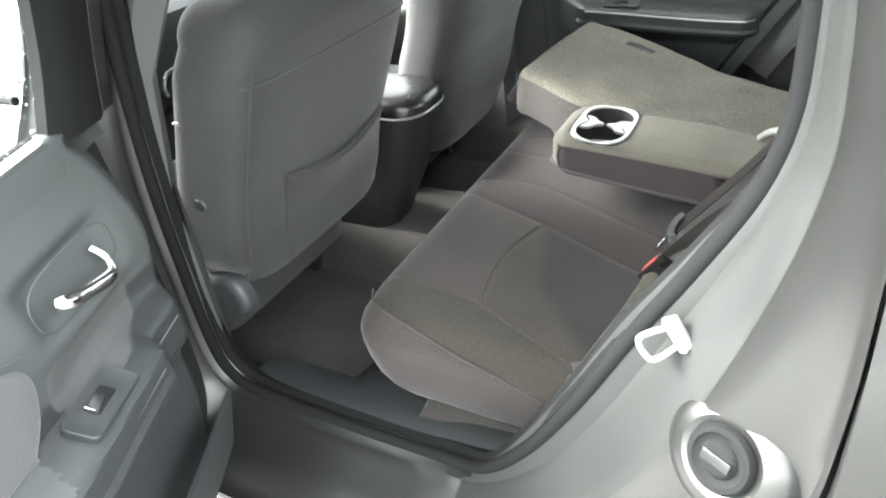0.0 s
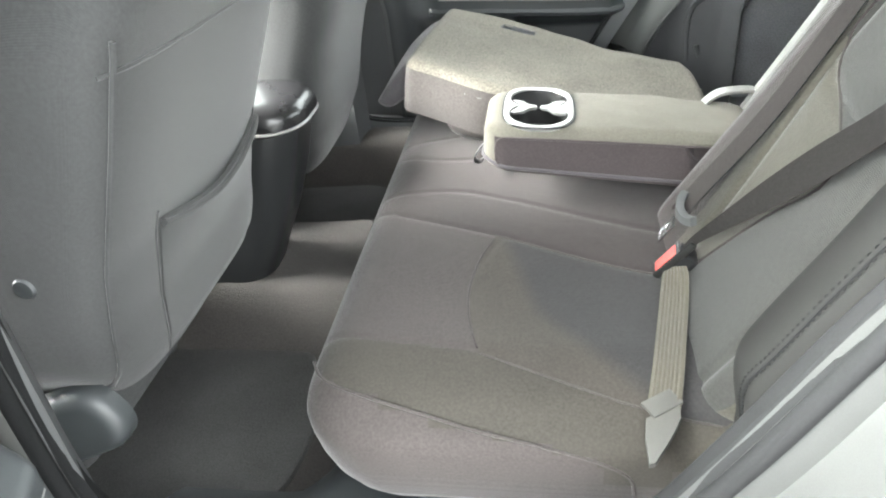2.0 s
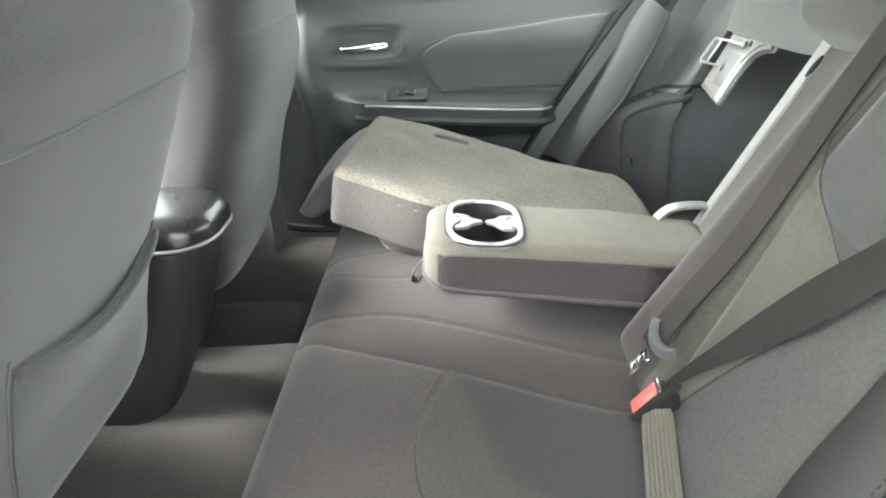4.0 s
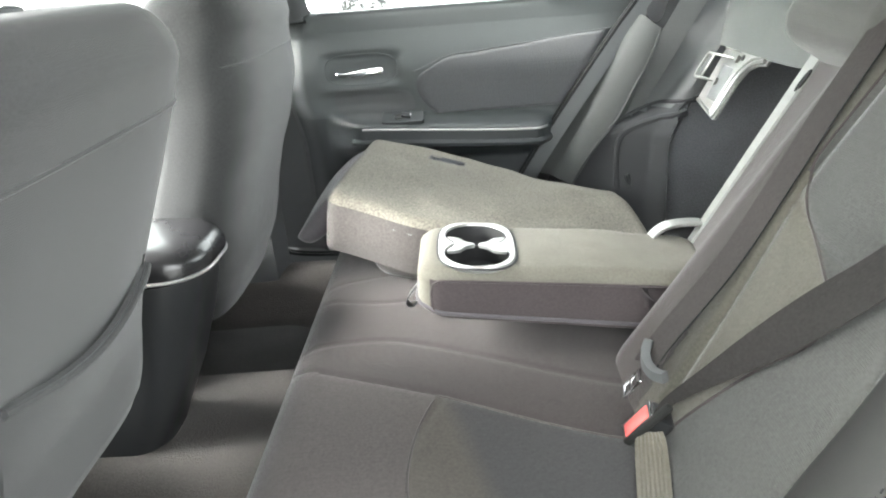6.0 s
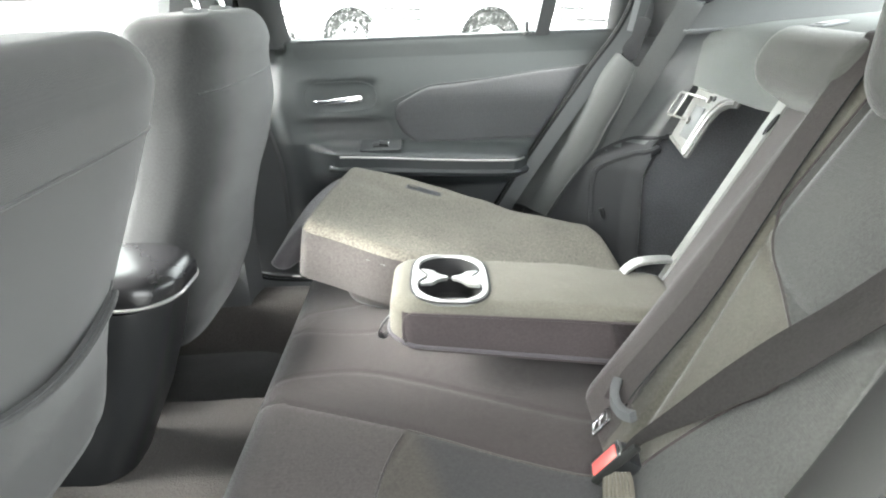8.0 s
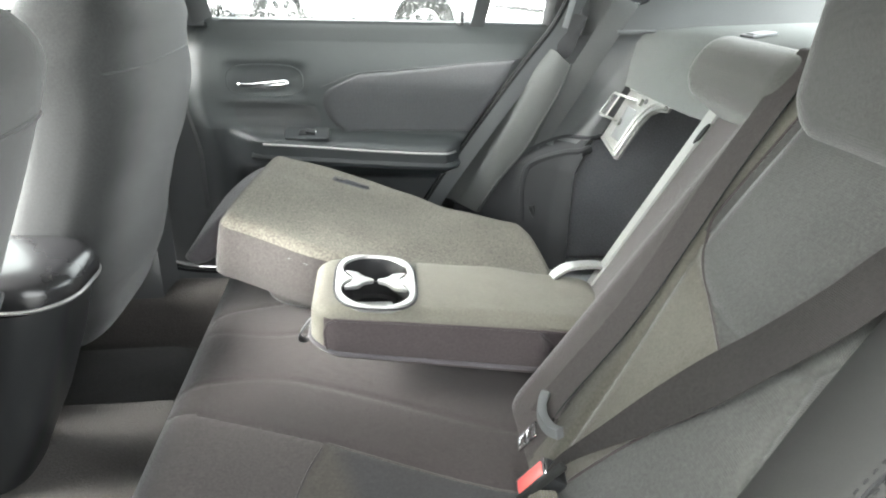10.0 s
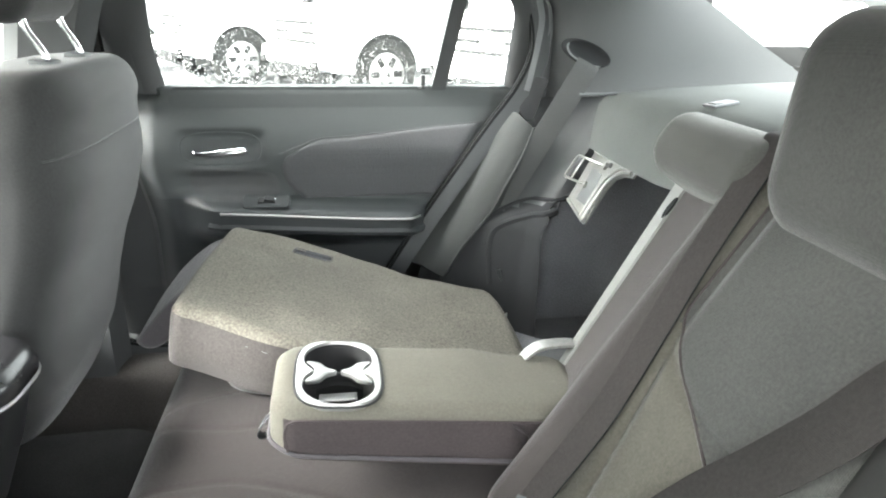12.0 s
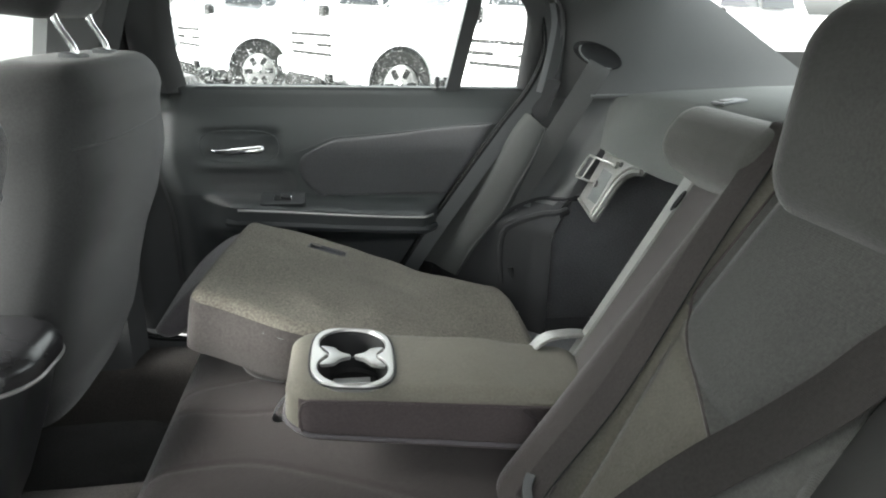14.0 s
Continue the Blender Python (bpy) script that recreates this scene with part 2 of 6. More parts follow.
def tube(points, radius, sides=8, closed=False):
    """Vertices and faces of a round bar along points."""
    pts = [Vector(p) for p in points]
    n, verts, faces, up = len(pts), [], [], None
    for i, p in enumerate(pts):
        a, b = (pts[(i - 1) % n], pts[(i + 1) % n]) if closed else (pts[max(0, i - 1)], pts[min(n - 1, i + 1)])
        way = (b - a).normalized()
        if up is None:
            up = way.orthogonal().normalized()
        side = way.cross(up).normalized()
        up = side.cross(way).normalized()
        r = radius(i / (n - 1)) if callable(radius) else radius
        for k in range(sides):
            w = 2 * math.pi * k / sides
            verts.append(p + r * (math.cos(w) * up + math.sin(w) * side))
    for i in range(n if closed else n - 1):
        for k in range(sides):
            a, b = i * sides, ((i + 1) % n) * sides
            faces.append((a + k, a + (k + 1) % sides, b + (k + 1) % sides, b + k))
    if not closed:
        faces += [tuple(range(sides))[::-1], tuple(range((n - 1) * sides, n * sides))]
    return verts, faces


def bar(name, points, radius, mat, parent=None, label="", sides=8, closed=False):
    return mesh_ob(name, *tube(points, radius, sides, closed), mat, parent, label)


def ribbon(points, across, width, thick, ribs=0):
    """A flat band of some thickness along points; across: the direction of its width at each point, or one for all."""
    pts = [Vector(p) for p in points]
    n, verts, faces = len(pts), [], []
    for i, p in enumerate(pts):
        way = (pts[min(n - 1, i + 1)] - pts[max(0, i - 1)]).normalized()
        side = Vector(across[i] if isinstance(across, list) else across)
        side = (side - way * side.dot(way)).normalized()
        up = way.cross(side).normalized()
        w = (width(i / (n - 1)) if callable(width) else width) / 2
        upper = [(-0.9 + 1.8 * q / (2 * ribs), 0.5 + (0.9 if q % 2 else 0.0)) for q in range(2 * ribs + 1)] if ribs else [(-0.9, 0.5), (0.9, 0.5)]
        lower = [(s, -h) for s, h in reversed(upper)]
        ring = [(-1, 0.25)] + upper + [(1, 0.25), (1, -0.25)] + lower + [(-1, -0.25)]
        for s, h in ring:
            verts.append(p + side * w * s + up * thick * h)
    k = len(ring)
    for i in range(n - 1):
        for j in range(k):
            a, b = i * k, (i + 1) * k
            faces.append((a + j, a + (j + 1) % k, b + (j + 1) % k, b + j))
    faces += [tuple(range(k))[::-1], tuple(range((n - 1) * k, n * k))]
    return verts, faces


def loft(rings, cap=True, closed=True, loop=False):
    """Faces between rings of the same number of points."""
    n, verts, faces = len(rings[0]), [Vector(p) for r in rings for p in r], []
    m = len(rings)
    for i in range(m if loop else m - 1):
        for k in range(n if closed else n - 1):
            a, b = i * n, ((i + 1) % m) * n
            faces.append((a + k, a + (k + 1) % n, b + (k + 1) % n, b + k))
    if cap and not loop:
        faces += [tuple(range(n))[::-1], tuple(range((m - 1) * n, m * n))]
    return verts, faces


def round_rect(hx, hy, r, steps=5):
    out = []
    for cx, cy, a0 in ((hx - r, hy - r, 0), (-hx + r, hy - r, 90), (-hx + r, -hy + r, 180), (hx - r, -hy + r, 270)):
        for s in range(steps + 1):
            a = radians(a0 + 90 * s / steps)
            out.append((cx + r * math.cos(a), cy + r * math.sin(a)))
    return out


def pillow(hx, hy, corner, h, edge, nx=40, ny=40, low=0.01, shape=None, crown=0.0):
    """A padded block: rounded plan, straight sides, rounded upper edge. shape(x, y) is added to the height of its top."""
    def ticks(half, n):
        rim = [edge * (1 - math.cos(radians(90 * i / 6))) for i in range(7)]
        inner = [-half + edge + (2 * half - 2 * edge) * i / n for i in range(1, n)]
        return [-half + d for d in rim] + inner + [half - d for d in reversed(rim)]

    xs, ys = ticks(hx, nx), ticks(hy, ny)
    verts, faces, A, B = [], [], len(xs), len(ys)
    for x in xs:
        for y in ys:
            qx, qy = abs(x) - (hx - corner), abs(y) - (hy - corner)
            if qx > 0 and qy > 0:
                far = math.hypot(qx, qy)
                # squeeze the square corner into the round one
                grow = max(qx, qy) / far
                px, py = math.copysign(hx - corner + qx * grow, x), math.copysign(hy - corner + qy * grow, y)
                d = corner - max(qx, qy)
            else:
                px, py, d = x, y, min(hx - abs(x), hy - abs(y))
            rise = h if d >= edge else h - edge + math.sqrt(max(0, edge ** 2 - (edge - d) ** 2))
            fade, dent = min(1, d / edge), min(1, d / (0.3 * edge))
            z = rise + fade * (crown * (1 - (px / hx) ** 2) * (1 - (py / hy) ** 2) + 0) + dent * (shape(px, py) if shape else 0)
            verts.append((px, py, z))
    for i in range(A - 1):
        for j in range(B - 1):
            faces.append((i * B + j, (i + 1) * B + j, (i + 1) * B + j + 1, i * B + j + 1))
    rim = [i * B for i in range(A)] + [(A - 1) * B + j for j in range(1, B)] + [i * B + B - 1 for i in range(A - 2, -1, -1)] + [j for j in range(B - 2, 0, -1)]
    last = rim
    for k, (z, inset) in enumerate(((h - edge) * f if f else 0.0, q) for f, q in ((0.8, 0.0), (0.6, 0.0), (0.42, 0.0), (0.27, 0.0), (0.15, 0.0), (0.06, 0.0), (0, low))):
        row = []
        for v in rim:
            x, y, _ = verts[v]
            row.append(len(verts))
            verts.append((x * (1 - inset / hx), y * (1 - inset / hy), z))
        n = len(rim)
        faces += [(last[i], row[i], row[(i + 1) % n], last[(i + 1) % n]) for i in range(n)]
        last = row
    faces.append(tuple(last))
    return verts, faces


def groove(lines, depth=0.006, width=0.012, puff=0.0):
    """A shape for pillow(): sewn seams along polylines in its plane."""
    pieces = [(Vector(a), Vector(b)) for line in lines for a, b in zip(line, line[1:])]

    def shape(x, y):
        p, near = Vector((x, y)), 9.0
        for a, b in pieces:
            ab = b - a
            t = max(0, min(1, (p - a).dot(ab) / max(1e-9, ab.length_squared)))
            near = min(near, (p - a - ab * t).length)
        return -depth * math.exp(-((near / width) ** 2)) + puff * (1 - math.exp(-near / 0.05))
    return shape


def smooth2d(points, steps=6):
    return [(p.x, p.y) for p in spline([(x, y, 0) for x, y in points], steps)]


def step(a, b, x):
    t = max(0.0, min(1.0, (x - a) / (b - a)))
    return t * t * (3 - 2 * t)


def moved(verts, m):
    return [m @ Vector(v) for v in verts]


# ---- setting: ground and car shell ----
def ground():
    verts = []
    reach = [-400, -150, -60, -30] + [-16 + i for i in range(33)] + [30, 60, 150, 400]
    for x in reach:
        for y in reach:
            verts.append((x, y, 0.012 * noise.noise(Vector((x * 0.3, y * 0.3, 0)))))
    k = len(reach)
    faces = [(i * k + j, (i + 1) * k + j, (i + 1) * k + j + 1, i * k + j + 1) for i in range(k - 1) for j in range(k - 1)]
    tagged(mesh_ob("ground", verts, faces, ASPHALT), "wet grey asphalt of a parking lot", "ground", kind="structure")


# the door opening in the near body side: x, z along the inner edge, from the roof down the pillar, along the sill and up again
OPENING = [(-0.50, 1.31), (-0.595, 1.24), (-0.645, 1.06), (-0.68, 0.87), (-0.695, 0.70), (-0.70, 0.50), (-0.675, 0.425), (-0.60, 0.40),
           (-0.40, 0.395), (-0.24, 0.398), (-0.14, 0.43), (-0.065, 0.54), (0.005, 0.662), (0.075, 0.795), (0.140, 0.900), (0.195, 1.00), (0.210, 1.10),
           (0.19, 1.24), (0.09, 1.305), (-0.2, 1.325)]


OPENING_FAR = OPENING[:10] + [(-0.15, 0.43), (-0.06, 0.535), (0.03, 0.675), (0.122, 0.81), (0.203, 0.925), (0.272, 1.02), (0.30, 1.11), (0.262, 1.215), (0.12, 1.30), (-0.2, 1.325)]


def opening_ring(grow, y, side=-1):
    """The door opening, widened by grow, at that y."""
    pts = spline([(x, z, 0) for x, z in (OPENING if side < 0 else OPENING_FAR)], 6, True)
    n, out = len(pts), []
    for i, p in enumerate(pts):
        way = (pts[(i + 1) % n] - pts[(i - 1) % n]).normalized()
        out_dir = Vector((way.y, -way.x, 0))
        if out_dir.dot(p - Vector((-0.24, 0.86, 0))) < 0:
            out_dir = -out_dir
        q = p + out_dir * (grow(p.x, p.y) if callable(grow) else grow)
        out.append(Vector((q.x, y(p.x, p.y) if callable(y) else y, q.y)))
    return out


OUTER = {10: (-0.10, 0.36), 11: (0.09, 0.43), 12: (0.215, 0.56), 13: (0.275, 0.72), 14: (0.287, 0.86), 15: (0.285, 1.0), 16: (0.28, 1.10), 17: (0.25, 1.22)}


def jamb_ring(t, y):
    """Between the opening's inner edge (0) and the edge of the outer body (1)."""
    pts = []
    cx, cz = -0.24, 0.86
    for i, (x, z) in enumerate(OPENING):
        if i in OUTER:
            ox, oz = OUTER[i]
        elif 6 <= i <= 9:
            ox, oz = x - (0.05 if i == 6 else 0.02), z - 0.075
        else:
            d = Vector((x - cx, z - cz)).normalized()
            ox, oz = x + d.x * 0.09, z + d.y * 0.06
        inset = 0.55 * step(0.90, 1.06, z) * (1 - step(-0.62, -0.40, x))
        proud = 0.045 * step(-0.22, -0.04, x) * max(0, min(1, (y + 0.80) / 0.118))
        pts.append((x + (ox - x) * t, -0.69 + (y + 0.69) * (1 - inset) - proud, z + (oz - z) * t))
    return spline(pts, 6, True)


def body_side(side):
    """Trim, seal and painted jamb round a rear door opening; side -1 is the open one."""
    def place(rings):
        return [[Vector((p.x, p.y * -side, p.z)) for p in r] for r in rings]

    trim = [opening_ring(0.040, -0.672, side), opening_ring(0.020, -0.676, side), opening_ring(0.0, -0.684, side), opening_ring(0.002, -0.692, side), opening_ring(0.012, -0.698, side)]
    if side < 0:
        proud = lambda y: lambda x, z: y - 0.048 * step(-0.22, -0.04, x)
        trim = [opening_ring(0.040, proud(-0.632)), opening_ring(0.030, proud(-0.635)), opening_ring(0.012, proud(-0.650)), opening_ring(0.0, proud(-0.665)), opening_ring(0.002, proud(-0.677)), opening_ring(0.012, proud(-0.684))]
    tagged(mesh_ob("trim_opening", *loft(place(trim), False), RUBBER if side < 0 else DOOR_DARK), "dark plastic trim round the rear door opening", "trim", kind="structure")
    seal = jamb_ring(0.10, -0.692)
    if side > 0:
        seal = opening_ring(0.008, -0.692, side)
    tagged(bar("trim_seal", place([seal])[0], 0.011, RUBBER, sides=10, closed=True), "black rubber door seal", "seal", kind="structure")
    if side > 0:
        return
    inner = [jamb_ring(0.02, -0.682), jamb_ring(0.16, -0.712), jamb_ring(0.22, -0.716), jamb_ring(0.26, -0.735), jamb_ring(0.36, -0.755), jamb_ring(0.40, -0.785), jamb_ring(0.47, -0.805)]
    v, f = loft(place(inner), False)
    # rear channel in the darker paint: the recess's shade put into colour
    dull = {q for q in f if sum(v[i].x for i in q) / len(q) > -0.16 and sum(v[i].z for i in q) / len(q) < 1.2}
    tagged(mesh_ob("wall_jamb_inner", v, [q for q in f if q in dull], JAMB_PAINT), "inner flange of the door jamb, its recess shade put into dark grey paint", "door jamb", kind="structure")
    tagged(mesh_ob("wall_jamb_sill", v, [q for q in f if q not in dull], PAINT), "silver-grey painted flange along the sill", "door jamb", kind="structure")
    outer = [jamb_ring(0.47, -0.805), jamb_ring(0.50, -0.812), jamb_ring(0.65, -0.828), jamb_ring(0.82, -0.838), jamb_ring(0.93, -0.847), jamb_ring(0.985, -0.855), jamb_ring(1.0, -0.868)]
    tagged(mesh_ob("wall_jamb_outer", *loft(place(outer), False), PAINT), "silver-grey painted metal door jamb and sill", "door jamb", kind="structure")


def shell():
    body_side(-1)
    body_side(1)
    # outer quarter panel behind the open door
    v, f, n = [], [], 28
    for j in range(n + 1):
        z = 0.20 + 0.90 * j / n
        for i in range(n + 1):
            lead = 0.291 if z > 0.80 else 0.291 - 0.55 * (0.80 - z) ** 2 - 0.05 * (0.80 - z)
            x = lead + (2.1 - lead) * (i / n) ** 1.5
            y = -0.866 - 0.018 * math.sin(math.pi * min(1, max(0, (z - 0.3) / 0.8))) + 0.05 * step(0.85, 1.12, z) + 0.05 * step(1.2, 2.1, x)
            v.append((x, y, z))
    f = [(i * (n + 1) + j, (i + 1) * (n + 1) + j, (i + 1) * (n + 1) + j + 1, i * (n + 1) + j + 1) for i in range(n) for j in range(n)]
    v2 = [(x, y + 0.02, z) for x, y, z in v]
    k = len(v)
    f += [tuple(q + k for q in t) for t in f] + [(j * (n + 1), (j + 1) * (n + 1), (j + 1) * (n + 1) + k, j * (n + 1) + k) for j in range(n)]
    tagged(mesh_ob("wall_quarter_panel", v + v2, f, PAINT), "silver-grey painted rear quarter panel with rain drops", "car panel", kind="structure")
    v = []
    for j in range(n + 1):
        z = 0.20 + 0.90 * j / n
        lead = 0.02 + 0.62 * (z - 0.57) if z < 0.97 else 0.315
        for i in range(n + 1):
            v.append((lead + (2.1 - lead) * (i / n) ** 1.5, 0.845 - 0.06 * step(0.85, 1.12, z), z))
    tagged(mesh_ob("wall_quarter_panel", v, f[:n * n], PAINT), "silver-grey painted far quarter panel", "car panel", kind="structure")
    # rocker below the sill
    rocker = [[(x, -0.83, 0.335), (x, -0.845, 0.30), (x, -0.83, 0.22), (x, -0.79, 0.18), (x, -0.70, 0.17), (x, -0.70, 0.33)] for x in [-2.2 + 0.2 * i for i in range(13)]]
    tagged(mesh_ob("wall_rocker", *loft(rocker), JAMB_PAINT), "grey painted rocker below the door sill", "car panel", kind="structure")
    tagged(mesh_ob("wall_rocker", *loft([[(x, -y, z) for x, y, z in r] for r in rocker]), JAMB_PAINT), "grey painted far rocker", "car panel", kind="structure")
    tagged(mesh_ob("underbody", *loft([[(x, -0.80, 0.19), (x, 0.80, 0.19), (x, 0.80, 0.18), (x, -0.80, 0.18)] for x in (-2.6, -1.0, 0.4, 1.6)]), RUBBER), "black car underbody panel", "underbody", kind="structure")
    # floor: carpet with tunnel
    def floor_z(x, y):
        hump = 0.12 * (1 - step(0.17, 0.20, y)) * (1 - step(0.07, 0.19, -y))
        up = 0.14 * step(-0.42, -0.30, x)
        edge = 0.13 * step(0.56, 0.66, abs(y))
        toe = 0.25 * (1 - step(-1.7, -1.4, x))
        return 0.25 + max(hump, up, edge) + toe + 0.004 * noise.noise(Vector((x * 9, y * 9, 0)))
    xs, ys = [-1.75 + 0.05 * i for i in range(38)], [-0.68 + 0.02 * i for i in range(69)]
    v = [(x, y, floor_z(x, y)) for x in xs for y in ys]
    f = [(i * len(ys) + j, (i + 1) * len(ys) + j, (i + 1) * len(ys) + j + 1, i * len(ys) + j + 1) for i in range(len(xs) - 1) for j in range(len(ys) - 1)]
    tagged(mesh_ob("floor", v, f, TUNNEL_CARPET), "grey car floor carpet over the tunnel", "floor", kind="structure")
    # sill plate
    plate = []
    for i in range(30):
        x = -0.67 + 0.02 * i
        up, wide = 0.0015 * max(0, i - 20), step(-0.50, -0.42, x)
        plate.append([(x, -0.664, 0.392 + up), (x, -0.650, 0.394 + up), (x, -0.61, 0.384 + up), (x, -0.58 + 0.01 * wide, 0.366 + 0.008 * wide), (x, -0.555 + 0.05 * wide, 0.345 + 0.02 * wide), (x, -0.545 + 0.10 * wide, 0.25 + 0.105 * wide)])
    tagged(mesh_ob("trim_sill_plate", *loft(plate, False, False), DOOR_DARK), "black plastic door sill plate", "sill plate", kind="structure")
    # roof, headliner
    def roof(drop, wide):
        v, n = [], 16
        for i in range(n + 1):
            x = -1.25 + 1.80 * i / n
            for j in range(n + 1):
                y = (-1 + 2 * j / n) * wide
                v.append((x, y, 1.43 - drop - 0.13 * abs(y / 0.66) ** 2.6 - 0.045 * ((x + 0.45) / 0.95) ** 2))
        return v, [(i * (n + 1) + j, (i + 1) * (n + 1) + j, (i + 1) * (n + 1) + j + 1, i * (n + 1) + j + 1) for i in range(n) for j in range(n)]
    tagged(mesh_ob("ceiling", *roof(0.05, 0.60), HEADLINER), "pale grey cloth headliner", "ceiling", kind="structure")
    tagged(mesh_ob("roof", *roof(0.0, 0.68), PAINT), "silver-grey painted car roof", "roof", kind="structure")
    # B-pillars and A-pillars
    for s in (-1, 1):
        b = [[(-0.76 + 0.02 * t + dx + (0.05 * (1 - step(0.85, 1.0, z)) if s > 0 and dx > 0 else 0), s * (y - 0.10 * step(0.9, 1.3, z)), z) for dx, y in ((0.045, 0.70), (0.06 + 0.02 * step(0.95, 1.1, z), 0.665), (0.03 + 0.02 * step(0.95, 1.1, z), 0.63), (-0.05, 0.625), (-0.09, 0.66), (-0.09, 0.71))]
             for t, z in ((0, 0.30), (0, 0.55), (0.5, 0.8), (2, 1.0), (4.5, 1.15), (8, 1.33))]
        tagged(mesh_ob("wall_pillar_b", *loft(b), QUARTER), "grey plastic pillar trim between the doors", "pillar", kind="structure")
        a = [[(-1.75 + 0.62 * t + dx, s * (0.70 - 0.13 * t + dy), 1.0 + 0.34 * t) for dx, dy in ((0, 0), (0.05, 0.02), (0.09, -0.02), (0.04, -0.05))] for t in (0, 0.5, 1)]
        tagged(mesh_ob("wall_pillar_a", *loft(a), TRIM_PLASTIC), "grey plastic windscreen pillar trim", "pillar", kind="structure")
        rail = [[(x, s * (0.615 + dy), 1.31 - 0.05 * ((x + 0.45) / 0.95) ** 2 + dz) for dy, dz in ((0.05, 0.03), (0.055, -0.02), (0, -0.035), (-0.04, 0.02))] for x in [-1.2 + 0.18 * i for i in range(9)]]
        tagged(mesh_ob("wall_roof_rail", *loft(rail), TRIM_PLASTIC), "grey roof side rail", "roof rail", kind="structure")
        # front doors, closed
        fd = thing("front_door", (0, 0, 0), "closed front car door with grey inner panel", "car door", "front doors")
        prof = [(0.80, 0.30), (0.845, 0.60), (0.84, 0.80), (0.825, 0.90), (0.805, 0.96), (0.782, 1.003), (0.745, 1.005), (0.715, 0.93), (0.70, 0.80), (0.66, 0.74), (0.65, 0.70), (0.69, 0.60), (0.70, 0.40), (0.72, 0.30)]
        rings = [[(x, s * y, z) for y, z in prof] for x in (-1.85, -1.6, -1.3, -1.0, -0.80, -0.775)]
        mesh_ob("body", *loft(rings), PAINT, fd)
        bar("window_frame", [(-1.72, s * 0.745, 1.0), (-1.2, s * 0.635, 1.30), (-0.90, s * 0.615, 1.34), (-0.765, s * 0.635, 1.30), (-0.795, s * 0.75, 1.0)], 0.017, RUBBER, fd)
        gl = mesh_ob("pane", [(-1.70, s * 0.765, 1.0), (-1.2, s * 0.66, 1.30), (-0.90, s * 0.645, 1.33), (-0.77, s * 0.66, 1.29), (-0.80, s * 0.765, 1.0)], [(0, 1, 2, 3, 4)], TINTED, fd, "reflecting side glass", smooth=False)
        gl.visible_shadow = False
        bar("belt_moulding", [(-1.72, s * 0.784, 1.006), (-1.2, s * 0.784, 1.008), (-0.79, s * 0.782, 1.008)], 0.007, RUBBER, fd)
        v, f = loft([[(-0.985 + 0.062 * k * math.cos(a), s * y, 0.938 + 0.030 * k * math.sin(a)) for a in [2 * math.pi * i / 28 for i in range(28)]] for k, y in ((1.06, 0.8165), (1.0, 0.8185), (0.9, 0.8175), (0.5, 0.8172))])
        mesh_ob("handle_cup", v, f, BLACK_PLASTIC, fd, "dark recess behind the door handle")
        bar("door_handle", spline([(-1.06, s * 0.812, 0.945), (-1.04, s * 0.842, 0.946), (-0.98, s * 0.848, 0.947), (-0.92, s * 0.842, 0.946), (-0.90, s * 0.812, 0.945)], 5), 0.009, PAINT, fd, "silver pull handle", 10)
        part("keyhole", drum(0.011, 0.012, pose(-0.875, s * 0.826, 0.925, 90, 0, 0), 16), CHROME, fd)
    # windscreen, cowl, dashboard
    ws = mesh_ob("window_1", [(-1.80, -0.66, 1.0), (-1.80, 0.66, 1.0), (-1.15, 0.56, 1.35), (-1.15, -0.56, 1.35)], [(0, 1, 2, 3)], GLASS, smooth=False)
    ws.visible_shadow = False
    tagged(ws, "clear windscreen", "window", kind="structure")
    dash = [[(-1.80, y, 0.98), (-1.62, y, 1.0), (-1.45, y, 0.97), (-1.38, y, 0.90), (-1.42, y, 0.72), (-1.55, y, 0.60), (-1.75, y, 0.55)] for y in (-0.70, -0.4, 0, 0.4, 0.70)]
    tagged(mesh_ob("dashboard", *loft(dash), DOOR_DARK), "dark grey plastic dashboard below the windscreen", "dashboard")
    wheel = thing("steering_wheel", pose(-1.28, -0.37, 0.92, 0, 62, 0), "black steering wheel with silver spokes", "steering wheel")
    bar("rim", [(0.18 * math.cos(a), 0.18 * math.sin(a), 0) for a in [2 * math.pi * i / 32 for i in range(32)]], 0.015, BLACK_PLASTIC, wheel, closed=True)
    part("hub", box((0.14, 0.16, 0.05), 0.02), BLACK_PLASTIC, wheel)
    for a in (0, 90, 180):
        part("spoke", box((0.15, 0.035, 0.02), 0.006, pose(0, 0, 0, 0, 0, a) @ pose(0.11, 0, 0)), SATIN if a else BLACK_PLASTIC, wheel)
    # bulkhead and hood, to close the front
    tagged(mesh_ob("wall_hood", *loft([[(-1.82, y, 0.3), (-1.82, y, 0.98), (-2.6, y, 0.92), (-2.75, y, 0.6), (-2.75, y, 0.25)] for y in (-0.82, -0.4, 0, 0.4, 0.82)]), PAINT), "silver-grey painted hood", "car hood", kind="structure")
    # parcel shelf, rear glass
    lift = lambda y: 0.030 * (1 - (abs(y) / 0.62) ** 2)
